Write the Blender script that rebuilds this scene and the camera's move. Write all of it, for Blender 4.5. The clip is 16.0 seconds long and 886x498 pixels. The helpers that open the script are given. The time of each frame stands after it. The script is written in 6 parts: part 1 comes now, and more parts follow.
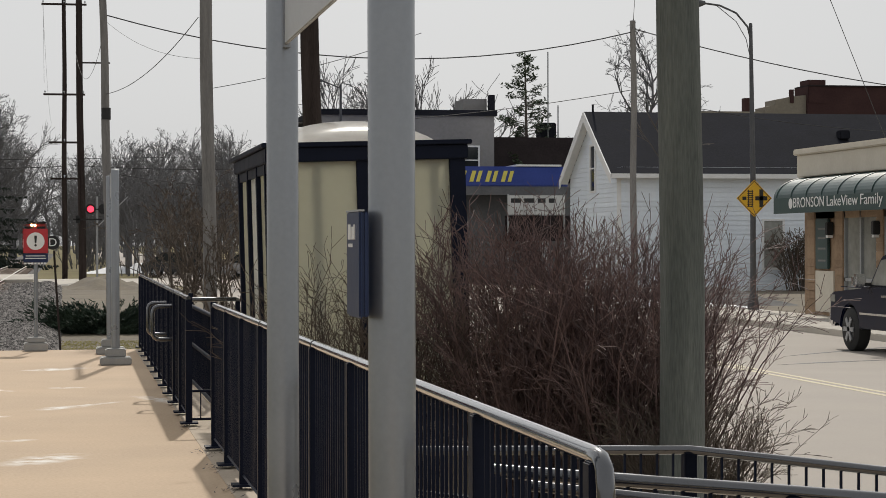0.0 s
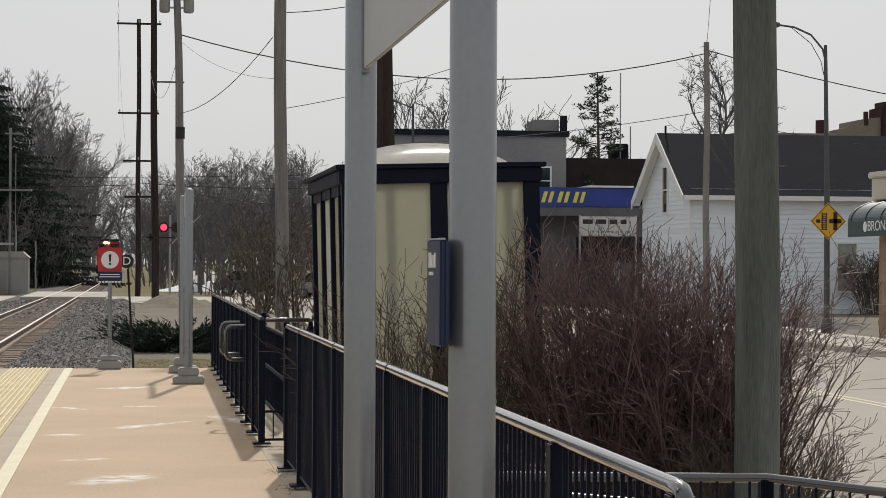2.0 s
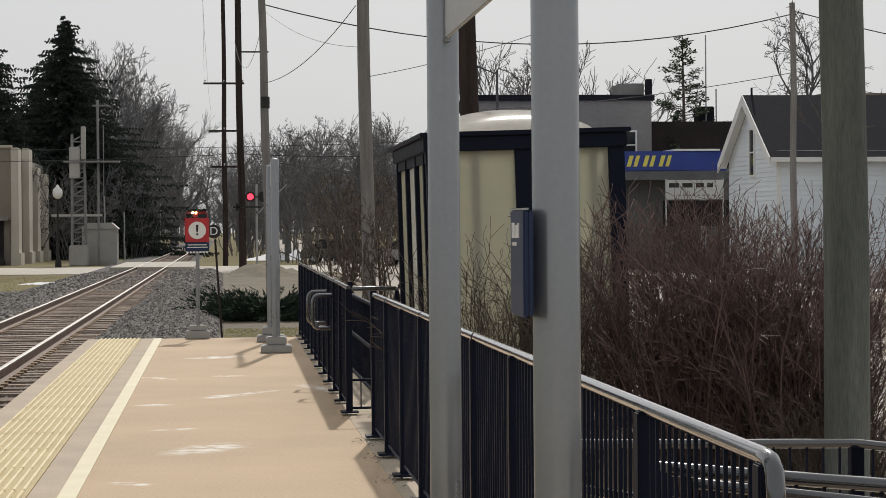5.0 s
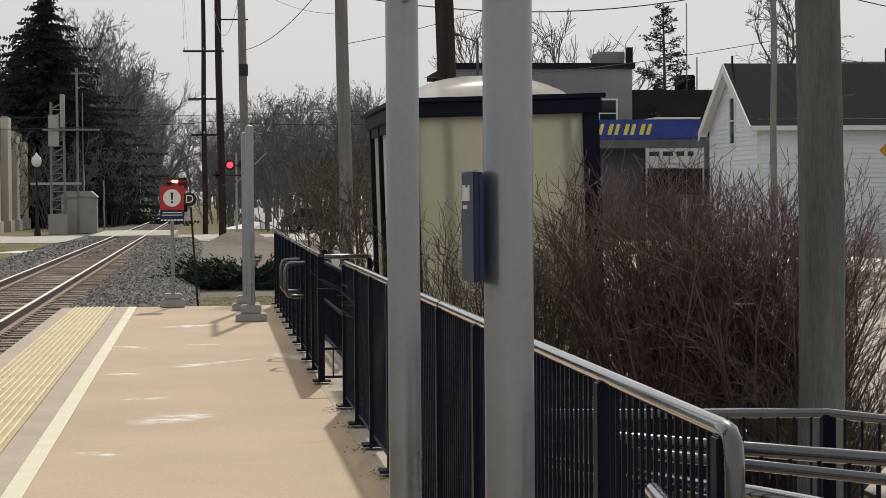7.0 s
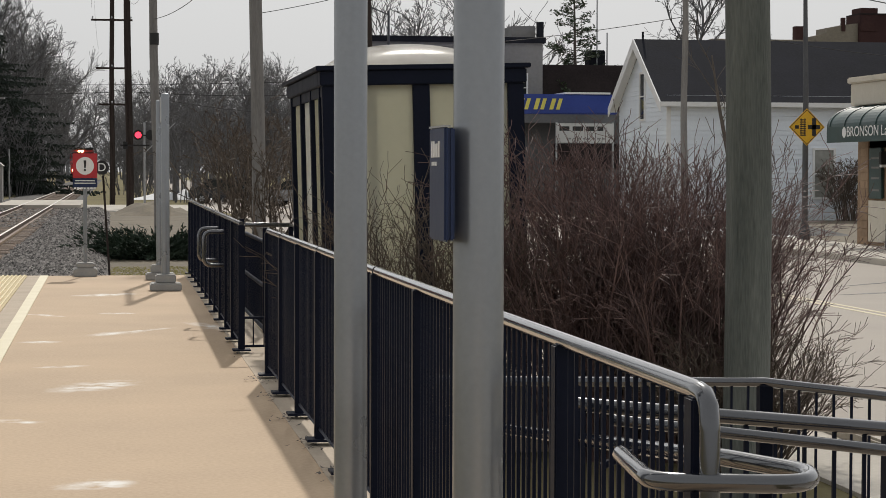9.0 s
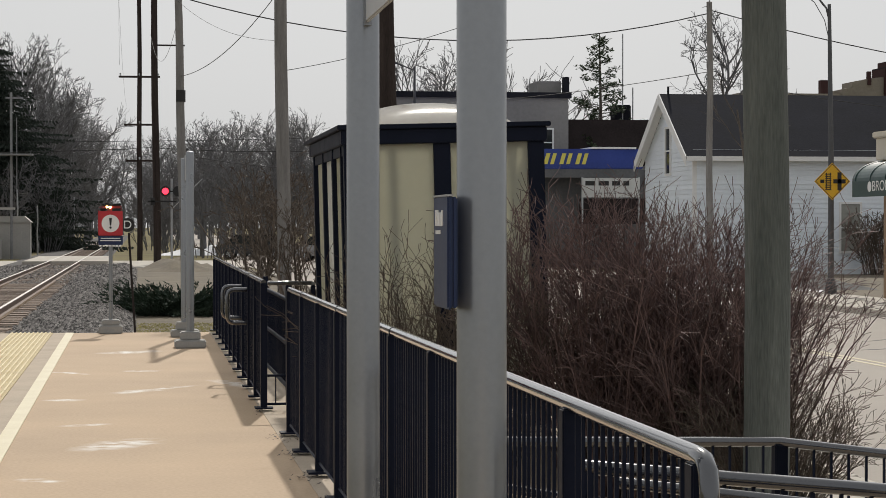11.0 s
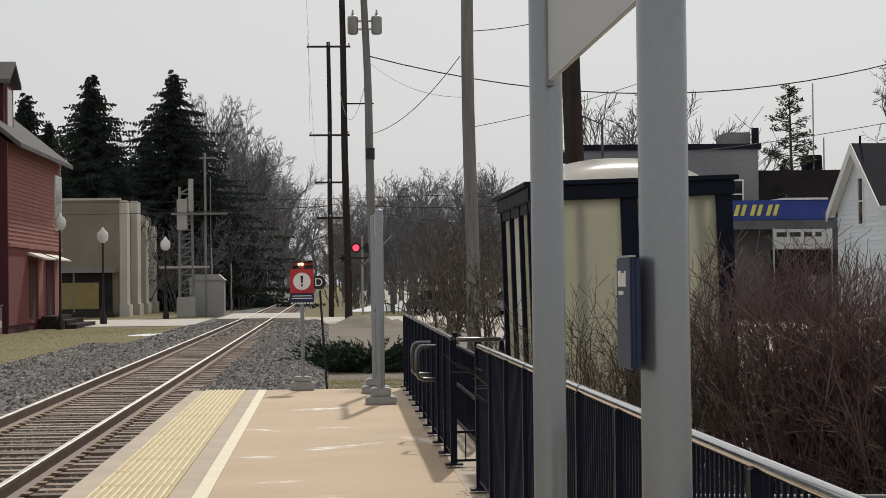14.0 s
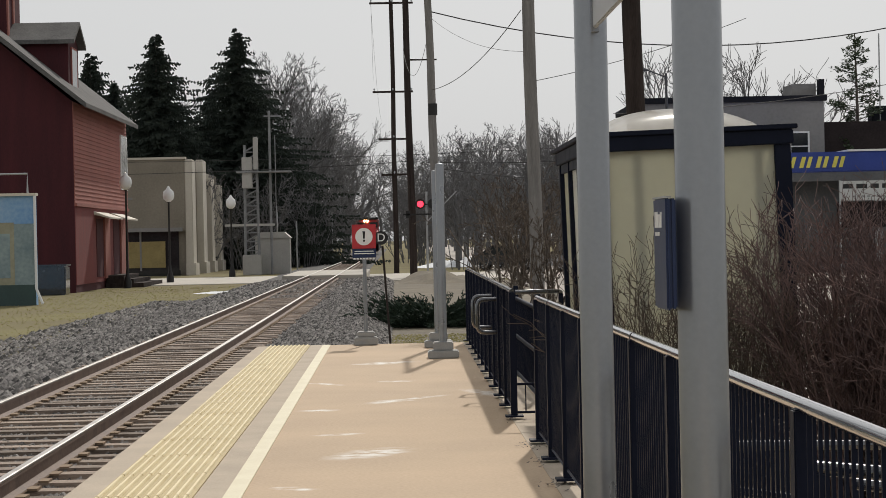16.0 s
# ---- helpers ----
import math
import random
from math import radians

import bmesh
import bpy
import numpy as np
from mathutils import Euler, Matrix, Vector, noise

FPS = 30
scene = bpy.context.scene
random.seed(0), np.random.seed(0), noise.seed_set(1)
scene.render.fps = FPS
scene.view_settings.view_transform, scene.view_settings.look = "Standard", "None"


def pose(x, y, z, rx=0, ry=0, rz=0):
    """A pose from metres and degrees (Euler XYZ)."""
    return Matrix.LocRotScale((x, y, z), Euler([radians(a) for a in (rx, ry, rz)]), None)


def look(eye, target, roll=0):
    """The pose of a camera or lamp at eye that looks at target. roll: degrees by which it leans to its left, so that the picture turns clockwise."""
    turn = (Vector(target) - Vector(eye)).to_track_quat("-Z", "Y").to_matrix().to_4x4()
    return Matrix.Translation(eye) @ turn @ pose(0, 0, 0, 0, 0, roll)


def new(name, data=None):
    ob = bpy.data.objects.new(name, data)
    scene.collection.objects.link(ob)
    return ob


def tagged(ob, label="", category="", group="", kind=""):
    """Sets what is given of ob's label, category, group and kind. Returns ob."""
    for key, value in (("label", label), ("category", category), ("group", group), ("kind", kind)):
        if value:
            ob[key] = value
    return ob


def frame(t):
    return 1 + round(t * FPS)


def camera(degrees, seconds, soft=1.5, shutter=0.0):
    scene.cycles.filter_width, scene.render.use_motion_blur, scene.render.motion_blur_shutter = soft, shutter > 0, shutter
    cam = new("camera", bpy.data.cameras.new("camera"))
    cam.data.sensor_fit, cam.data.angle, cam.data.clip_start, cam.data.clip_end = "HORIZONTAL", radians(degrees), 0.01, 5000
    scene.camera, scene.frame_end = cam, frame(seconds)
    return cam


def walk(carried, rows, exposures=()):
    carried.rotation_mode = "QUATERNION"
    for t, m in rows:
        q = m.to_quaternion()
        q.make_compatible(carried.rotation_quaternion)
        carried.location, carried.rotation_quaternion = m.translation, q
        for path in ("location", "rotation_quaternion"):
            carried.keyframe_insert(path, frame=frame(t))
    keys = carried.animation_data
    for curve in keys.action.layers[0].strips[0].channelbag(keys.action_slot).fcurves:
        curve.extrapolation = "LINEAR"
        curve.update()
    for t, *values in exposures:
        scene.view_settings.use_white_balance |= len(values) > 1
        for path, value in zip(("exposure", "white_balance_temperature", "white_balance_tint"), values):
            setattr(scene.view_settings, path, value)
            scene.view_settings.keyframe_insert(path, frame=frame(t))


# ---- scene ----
cam = camera(24.70, 16.0, soft=0.8)

def eye(x, y, z, yaw, pitch, roll):
    """Camera pose: yaw to the left, pitch up, roll, in degrees."""
    return pose(x, y, z, 0, 0, yaw) @ pose(0, 0, 0, 90 + pitch) @ pose(0, 0, 0, 0, 0, roll)


PATH = [
    (0, eye(0.211, 0.624, 1.553, -10.629, -0.161, -0.152)),
    (0.5, eye(0.211, 0.645, 1.553, -10.517, 0.021, -0.059)),
    (1, eye(0.200, 0.631, 1.555, -10.094, 0.191, 0.046)),
    (1.5, eye(0.183, 0.592, 1.562, -9.370, 0.289, 0.150)),
    (2, eye(0.192, 0.645, 1.572, -8.624, 0.402, 0.259)),
    (2.5, eye(0.181, 0.639, 1.575, -7.661, 0.458, 0.394)),
    (3, eye(0.179, 0.646, 1.579, -6.713, 0.439, 0.567)),
    (3.5, eye(0.165, 0.620, 1.588, -6.237, 0.310, 0.582)),
    (4, eye(0.183, 0.663, 1.580, -6.227, 0.118, 0.337)),
    (4.5, eye(0.202, 0.663, 1.567, -6.410, -0.108, -0.051)),
    (5, eye(0.201, 0.664, 1.582, -6.185, -0.553, -0.470)),
    (7.5, eye(0.302, 0.889, 1.556, -7.185, -1.563, -0.452)),
    (8, eye(0.191, 0.923, 1.535, -8.841, -1.710, 0.057)),
    (8.5, eye(0.127, 0.898, 1.529, -9.639, -2.003, 0.334)),
    (9, eye(0.175, 0.935, 1.533, -9.339, -2.195, 0.152)),
    (11.5, eye(0.221, 0.859, 1.567, -8.533, -0.058, -0.056)),
    (12, eye(0.229, 0.901, 1.569, -9.153, 0.746, -0.002)),
    (12.5, eye(0.229, 0.898, 1.567, -9.590, 1.984, -0.028)),
    (13, eye(0.231, 0.895, 1.583, -8.123, 2.142, -0.245)),
    (13.5, eye(0.231, 0.880, 1.580, -5.829, 1.703, -0.500)),
    (14, eye(0.226, 0.843, 1.578, -3.210, 0.911, -0.662)),
    (14.5, eye(0.227, 0.827, 1.575, -1.462, 0.138, -0.781)),
    (15, eye(0.255, 0.810, 1.567, -0.790, -0.205, -0.940)),
    (15.5, eye(0.226, 0.797, 1.573, -0.687, -0.365, -1.006)),
    (16, eye(0.284, 0.806, 1.549, -1.331, -0.299, -1.217)),
]
walk(cam, PATH, exposures=[(0, 0.0), (16.0, 0.0)])

# ---- daylight: thin bright cloud, sun ahead and a little to the right ----
SUN_AZ, SUN_EL = radians(10), radians(41)
world = bpy.data.worlds.new("hazy_sky")
scene.world = world
world.use_nodes = True
wn, wl = world.node_tree.nodes, world.node_tree.links
wn.clear()
sky = wn.new("ShaderNodeTexSky")
sky.sky_type, sky.sun_disc = "NISHITA", False
sky.sun_elevation, sky.sun_rotation = SUN_EL, SUN_AZ
sky.dust_density, sky.air_density, sky.ozone_density = 4.0, 1.0, 1.0
fade = wn.new("ShaderNodeHueSaturation")
fade.inputs["Saturation"].default_value = 0.30
cloud = wn.new("ShaderNodeMixRGB")
cloud.inputs[0].default_value = 0.84
cloud.inputs[2].default_value = (5.95, 6.05, 6.15, 1)
bg = wn.new("ShaderNodeBackground")
bg.inputs[1].default_value = 0.1
wo = wn.new("ShaderNodeOutputWorld")
wl.new(sky.outputs[0], fade.inputs["Color"])
wl.new(fade.outputs[0], cloud.inputs[1])
wl.new(cloud.outputs[0], bg.inputs[0])
wl.new(bg.outputs[0], wo.inputs[0])
sun_data = bpy.data.lights.new("sun", "SUN")
sun_data.energy, sun_data.angle, sun_data.color = 2.6, radians(1.5), (1.0, 0.945, 0.86)
sun = new("sun", sun_data)
sun.matrix_world = look((0, 0, 0), (-math.sin(SUN_AZ) * math.cos(SUN_EL), -math.cos(SUN_AZ) * math.cos(SUN_EL), -math.sin(SUN_EL)))


# ---- materials ----
def mat(name, a, b, rough=0.7, metal=0.0, big=1.0, fine=30.0, bump=0.15, spread=0.5, per=0.0, stretch=(1, 1, 1), coat=0.0, spec=0.5):
    """Two colours mixed by a coarse and a fine noise, with fine relief; per: brightness change from piece to piece."""
    m = bpy.data.materials.new(name)
    m.use_nodes = True
    n, l = m.node_tree.nodes, m.node_tree.links
    p = n["Principled BSDF"]
    tc = n.new("ShaderNodeTexCoord")
    mp = n.new("ShaderNodeMapping")
    mp.inputs["Scale"].default_value = stretch
    l.new(tc.outputs["Object"], mp.inputs[0])
    n1, n2 = n.new("ShaderNodeTexNoise"), n.new("ShaderNodeTexNoise")
    n1.inputs["Scale"].default_value, n1.inputs["Detail"].default_value = big, 5
    n2.inputs["Scale"].default_value, n2.inputs["Detail"].default_value = fine, 3
    l.new(mp.outputs[0], n1.inputs["Vector"])
    l.new(mp.outputs[0], n2.inputs["Vector"])
    ad = n.new("ShaderNodeMath")
    ad.operation = "ADD"
    mu = n.new("ShaderNodeMath")
    mu.operation = "MULTIPLY"
    mu.inputs[1].default_value = 0.6
    l.new(n2.outputs[0], mu.inputs[0])
    l.new(n1.outputs[0], ad.inputs[0])
    l.new(mu.outputs[0], ad.inputs[1])
    mr = n.new("ShaderNodeMapRange")
    mr.inputs[1].default_value, mr.inputs[2].default_value = 0.8 - spread / 2, 0.8 + spread / 2
    l.new(ad.outputs[0], mr.inputs[0])
    mx = n.new("ShaderNodeMixRGB")
    mx.inputs[1].default_value, mx.inputs[2].default_value = (*a, 1), (*b, 1)
    l.new(mr.outputs[0], mx.inputs[0])
    out = mx.outputs[0]
    if per:
        oi = n.new("ShaderNodeObjectInfo")
        hs = n.new("ShaderNodeHueSaturation")
        m2 = n.new("ShaderNodeMapRange")
        m2.inputs[3].default_value, m2.inputs[4].default_value = 1 - per, 1 + per
        l.new(oi.outputs["Random"], m2.inputs[0])
        l.new(m2.outputs[0], hs.inputs["Value"])
        l.new(out, hs.inputs["Color"])
        out = hs.outputs[0]
    l.new(out, p.inputs["Base Color"])
    r2 = n.new("ShaderNodeMapRange")
    r2.inputs[3].default_value, r2.inputs[4].default_value = max(0.03, rough - 0.1), min(1, rough + 0.1)
    l.new(n1.outputs[0], r2.inputs[0])
    l.new(r2.outputs[0], p.inputs["Roughness"])
    p.inputs["Metallic"].default_value = metal
    p.inputs["Specular IOR Level"].default_value = spec
    p.inputs["Coat Weight"].default_value = coat
    if bump:
        bp = n.new("ShaderNodeBump")
        bp.inputs["Strength"].default_value = bump
        bp.inputs["Distance"].default_value = 0.02
        l.new(n2.outputs[0], bp.inputs["Height"])
        l.new(bp.outputs[0], p.inputs["Normal"])
    return m


def by_island(m, low, high):
    """Brightness that differs from one loose piece to the next."""
    n, l = m.node_tree.nodes, m.node_tree.links
    p = n["Principled BSDF"]
    src = p.inputs["Base Color"].links[0].from_socket
    g = n.new("ShaderNodeNewGeometry")
    mr = n.new("ShaderNodeMapRange")
    mr.inputs[3].default_value, mr.inputs[4].default_value = low, high
    hs = n.new("ShaderNodeHueSaturation")
    l.new(g.outputs["Random Per Island"], mr.inputs[0])
    l.new(mr.outputs[0], hs.inputs["Value"])
    l.new(src, hs.inputs["Color"])
    l.new(hs.outputs[0], p.inputs["Base Color"])


def glow(name, color, strength):
    m = bpy.data.materials.new(name)
    m.use_nodes = True
    p = m.node_tree.nodes["Principled BSDF"]
    p.inputs["Base Color"].default_value = (*color, 1)
    p.inputs["Emission Color"].default_value = (*color, 1)
    p.inputs["Emission Strength"].default_value = strength
    return m


CONC = mat("tan_concrete", (0.385, 0.274, 0.172), (0.56, 0.416, 0.282), 0.85, big=0.55, fine=40, bump=0.08, spread=0.65)
CONC_EDGE = mat("grey_concrete", (0.38, 0.31, 0.235), (0.50, 0.415, 0.32), 0.9, big=2, fine=60, bump=0.1)
LINE = mat("worn_line_paint", (0.62, 0.55, 0.38), (0.70, 0.64, 0.47), 0.7, big=3, fine=50, bump=0.05)
# Ridges are paler than the tile between them.
RIDGE = mat("pale_tactile_ridge", (0.62, 0.51, 0.28), (0.74, 0.64, 0.42), 0.7, big=2, fine=30, bump=0.05)
TACT = mat("yellow_tactile", (0.36, 0.27, 0.11), (0.48, 0.38, 0.19), 0.7, big=2, fine=40, bump=0.05)
# Near-black bed: the shade between the loose stones is put in its colour.
BALLAST = mat("ballast_gap_shade", (0.028, 0.025, 0.025), (0.085, 0.078, 0.074), 0.9, big=2, fine=14, bump=0.5)
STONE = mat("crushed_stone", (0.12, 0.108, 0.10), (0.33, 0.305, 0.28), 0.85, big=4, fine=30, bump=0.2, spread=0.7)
TIE = mat("weathered_tie", (0.16, 0.12, 0.095), (0.37, 0.29, 0.23), 0.9, big=2, fine=20, bump=0.4, per=0.35, stretch=(1, 8, 8))
RUST = mat("rusty_steel", (0.14, 0.098, 0.08), (0.25, 0.185, 0.15), 0.8, 0.1, big=3, fine=40, bump=0.15)
DUSTY = mat("dusty_rust", (0.22, 0.15, 0.095), (0.32, 0.23, 0.15), 0.9, big=3, fine=30, bump=0.1)
RAILTOP = mat("polished_rail", (0.36, 0.335, 0.31), (0.50, 0.475, 0.45), 0.36, 1.0, big=3, fine=30, bump=0.02)
GRASS = mat("winter_ground", (0.135, 0.105, 0.07), (0.225, 0.205, 0.095), 0.95, big=0.16, fine=30, bump=0.3, spread=0.8, spec=0.1)
ASPH = mat("worn_asphalt", (0.285, 0.25, 0.215), (0.375, 0.335, 0.29), 0.85, big=0.5, fine=40, bump=0.1, spread=0.8)
WALK = mat("pavement_concrete", (0.40, 0.37, 0.32), (0.52, 0.48, 0.42), 0.9, big=1, fine=30, bump=0.1)
ROADPAINT = mat("faded_yellow_paint", (0.52, 0.45, 0.30), (0.60, 0.54, 0.40), 0.8, big=4, fine=20, bump=0.0)
BLACK = mat("gloss_black_paint", (0.007, 0.010, 0.021), (0.011, 0.014, 0.028), 0.5, big=4, fine=40, bump=0.04, spec=0.1)
BLACKRAIL = mat("handrail_black_paint", (0.006, 0.008, 0.014), (0.010, 0.012, 0.020), 0.17, big=4, fine=60, bump=0.008, spec=0.8, coat=1.0)
BLACKRAIL.node_tree.nodes["Principled BSDF"].inputs["Coat Roughness"].default_value = 0.12
BLACKRAIL.node_tree.nodes["Principled BSDF"].inputs["Coat IOR"].default_value = 1.7
STEEL = mat("grey_painted_post", (0.255, 0.268, 0.285), (0.295, 0.308, 0.325), 0.30, 0.65, big=3, fine=60, bump=0.02)
PLINTH = mat("grey_plinth", (0.30, 0.30, 0.29), (0.38, 0.37, 0.35), 0.8, big=6, fine=60, bump=0.1)
SIGNBACK = mat("sign_panel_white", (0.42, 0.43, 0.44), (0.47, 0.48, 0.49), 0.5, big=2, fine=30, bump=0.02)
NAVY = mat("navy_sign_face", (0.014, 0.026, 0.075), (0.02, 0.035, 0.09), 0.4, big=5, fine=50, bump=0.02, spec=0.3)
WHITE = mat("white_paint", (0.74, 0.74, 0.73), (0.82, 0.82, 0.81), 0.6, big=3, fine=30, bump=0.03)
REDSIGN = mat("red_sign_face", (0.42, 0.02, 0.03), (0.50, 0.03, 0.04), 0.45, big=5, fine=40, bump=0.02)
INK = mat("black_ink", (0.01, 0.01, 0.01), (0.02, 0.02, 0.02), 0.6, big=5, fine=40, bump=0.0)
POLEWOOD = mat("greenish_treated_pole", (0.052, 0.060, 0.054), (0.165, 0.175, 0.158), 0.9, big=1.3, fine=20, bump=0.6, spread=0.6, stretch=(5, 5, 0.5))
POLEGREY = mat("grey_weathered_pole", (0.155, 0.148, 0.142), (0.27, 0.258, 0.245), 0.9, big=1.5, fine=18, bump=0.4, stretch=(5, 5, 0.5), spec=0.15)
POLEDARK = mat("dark_creosote_pole", (0.022, 0.017, 0.016), (0.06, 0.047, 0.042), 0.85, big=1.5, fine=18, bump=0.4, stretch=(5, 5, 0.5), spec=0.1)
BOARD = mat("dull_yellow_board", (0.26, 0.20, 0.08), (0.36, 0.28, 0.12), 0.8, big=2, fine=10, bump=0.0)
GALV = mat("galvanised_steel", (0.34, 0.35, 0.36), (0.46, 0.47, 0.48), 0.5, 0.6, big=3, fine=30, bump=0.05)
WIRE = mat("cable_black", (0.03, 0.03, 0.03), (0.06, 0.06, 0.06), 0.7, big=3, fine=30, bump=0.0)
TWIG = mat("reddish_twig", (0.078, 0.048, 0.045), (0.19, 0.124, 0.113), 0.6, big=3, fine=20, bump=0.0, spec=0.4)
TWIG2 = mat("brown_twig", (0.062, 0.047, 0.036), (0.15, 0.12, 0.095), 0.7, big=3, fine=20, bump=0.0, spec=0.3)
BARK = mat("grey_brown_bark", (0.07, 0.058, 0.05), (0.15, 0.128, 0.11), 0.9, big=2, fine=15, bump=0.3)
# Bark made paler and bluer: distance haze is put in the colour.
FARBARK = mat("hazy_pale_bark", (0.105, 0.104, 0.108), (0.20, 0.196, 0.20), 0.9, big=2, fine=15, bump=0.3, spec=0.1)
# White cloth darkened to grey: its backlit shade is put in the colour.
BANNERCLOTH = mat("shaded_white_cloth", (0.46, 0.46, 0.45), (0.56, 0.56, 0.55), 0.8, big=2, fine=30, bump=0.03)
SHOPWALL = mat("dark_shop_front", (0.085, 0.088, 0.095), (0.15, 0.15, 0.155), 0.7, big=0.6, fine=10, bump=0.1)
NEEDLE = mat("spruce_needles", (0.018, 0.028, 0.023), (0.042, 0.056, 0.042), 0.8, big=0.7, fine=8, bump=0.1, spread=0.7)
PINE = mat("pine_needles", (0.03, 0.05, 0.025), (0.07, 0.095, 0.05), 0.8, big=0.7, fine=8, bump=0.1)
JUNI = mat("juniper_needles", (0.008, 0.02, 0.012), (0.028, 0.05, 0.026), 0.8, big=3, fine=25, bump=0.1)
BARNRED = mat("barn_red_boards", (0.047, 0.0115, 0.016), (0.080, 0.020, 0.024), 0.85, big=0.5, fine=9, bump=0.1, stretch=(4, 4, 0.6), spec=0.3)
# Lighter copy of the barn red: sunlight on the side wall is put in the colour.
BARNLIT = mat("barn_red_boards_lit", (0.13, 0.022, 0.022), (0.20, 0.038, 0.036), 0.8, big=0.6, fine=9, bump=0.1, stretch=(4, 4, 0.6))
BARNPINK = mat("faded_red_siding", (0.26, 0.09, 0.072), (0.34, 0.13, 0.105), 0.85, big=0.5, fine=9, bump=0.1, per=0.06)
SHINGLE = mat("grey_roof_shingle", (0.085, 0.083, 0.082), (0.16, 0.155, 0.15), 0.9, big=1, fine=12, bump=0.3, spec=0.15)
DARKROOF = mat("charcoal_roof_shingle", (0.013, 0.014, 0.019), (0.028, 0.029, 0.037), 0.9, big=0.6, fine=12, bump=0.3, spec=0.08)
TANWALL = mat("tan_stucco", (0.20, 0.175, 0.14), (0.28, 0.25, 0.205), 0.9, big=0.4, fine=8, bump=0.1)
TANTRIM = mat("pale_stone_pier", (0.48, 0.44, 0.38), (0.58, 0.54, 0.47), 0.85, big=0.6, fine=8, bump=0.1)
MURAL = mat("mural_sky_blue", (0.15, 0.31, 0.56), (0.32, 0.47, 0.62), 0.8, big=0.5, fine=8, bump=0.05)
MURALG = mat("mural_grey_green", (0.16, 0.22, 0.24), (0.31, 0.38, 0.38), 0.8, big=0.7, fine=8, bump=0.05)
MURALP = mat("mural_cream", (0.27, 0.26, 0.18), (0.38, 0.36, 0.26), 0.8, big=0.9, fine=8, bump=0.05)
SIDING = mat("white_clapboard", (0.73, 0.78, 0.84), (0.81, 0.86, 0.91), 0.7, big=0.5, fine=10, bump=0.05, per=0.04)
GREYWALL = mat("grey_block_wall", (0.21, 0.205, 0.20), (0.28, 0.27, 0.265), 0.9, big=0.4, fine=6, bump=0.1)
CANBLUE = mat("canopy_blue", (0.02, 0.045, 0.24), (0.03, 0.06, 0.30), 0.4, big=1, fine=8, bump=0.02)
CANYEL = mat("logo_yellow", (0.70, 0.62, 0.10), (0.78, 0.70, 0.16), 0.5, big=2, fine=10, bump=0.0)
BRICKRED = mat("dark_red_brick", (0.046, 0.025, 0.026), (0.072, 0.040, 0.038), 0.9, big=0.6, fine=9, bump=0.2, spec=0.1)
BRICKTAN = mat("tan_brick", (0.26, 0.17, 0.105), (0.37, 0.26, 0.17), 0.9, big=2, fine=14, bump=0.15, per=0.15)
CREAM = mat("cream_trim", (0.58, 0.53, 0.44), (0.66, 0.61, 0.52), 0.7, big=1.5, fine=14, bump=0.05)
AWNING = mat("dark_green_awning", (0.014, 0.04, 0.038), (0.028, 0.068, 0.064), 0.4, big=1.2, fine=25, bump=0.06, spec=0.6)
FROST = mat("cream_frosted_panel", (0.68, 0.67, 0.56), (0.73, 0.72, 0.61), 0.35, big=0.8, fine=12, bump=0.02)
# Paler frosted panel: strong sunlight on one side panel is put in the material.
FROSTPALE = mat("sunlit_frosted_panel", (0.86, 0.86, 0.83), (0.9, 0.9, 0.88), 0.3, big=0.8, fine=12, bump=0.02)
TOWERGREY = mat("weathered_tower_steel", (0.20, 0.205, 0.21), (0.29, 0.295, 0.30), 0.7, 0.1, big=2, fine=20, bump=0.05, spec=0.2)
DARKSTEEL = mat("dark_grey_steel", (0.075, 0.078, 0.085), (0.11, 0.113, 0.12), 0.6, 0.3, big=3, fine=30, bump=0.04, spec=0.3)
DOME = mat("skylight_acrylic", (0.66, 0.62, 0.55), (0.76, 0.73, 0.68), 0.18, big=1, fine=8, bump=0.02, coat=0.5)
TRUCK = mat("truck_midnight_blue", (0.004, 0.006, 0.022), (0.007, 0.010, 0.03), 0.3, 0.0, big=2, fine=30, bump=0.0, spec=0.15)
CHROME = mat("chrome", (0.6, 0.6, 0.6), (0.7, 0.7, 0.7), 0.15, 1.0, big=3, fine=30, bump=0.0)
RUBBER = mat("tyre_rubber", (0.015, 0.015, 0.015), (0.03, 0.03, 0.03), 0.85, big=8, fine=60, bump=0.1)
GLASSY = mat("dark_window_glass", (0.015, 0.018, 0.02), (0.03, 0.034, 0.036), 0.06, big=1, fine=8, bump=0.0)
GLASSPALE = mat("curtained_window_glass", (0.22, 0.22, 0.20), (0.34, 0.34, 0.31), 0.12, big=1.2, fine=6, bump=0.0)
LOCO = mat("locomotive_red", (0.26, 0.02, 0.02), (0.34, 0.03, 0.028), 0.5, big=1, fine=10, bump=0.05)
CARGREY = mat("car_silver_paint", (0.3, 0.3, 0.31), (0.38, 0.38, 0.39), 0.25, 0.5, big=2, fine=20, bump=0.0, coat=0.8)
CARDARK = mat("car_charcoal_paint", (0.03, 0.03, 0.035), (0.05, 0.05, 0.055), 0.25, 0.4, big=2, fine=20, bump=0.0, coat=0.8)
SOIL = mat("dark_soil", (0.085, 0.068, 0.045), (0.17, 0.14, 0.095), 0.95, big=0.8, fine=9, bump=0.5)
ROOFBROWN = mat("dark_brown_mansard", (0.024, 0.019, 0.02), (0.042, 0.034, 0.034), 0.9, big=0.6, fine=10, bump=0.2, spec=0.08)
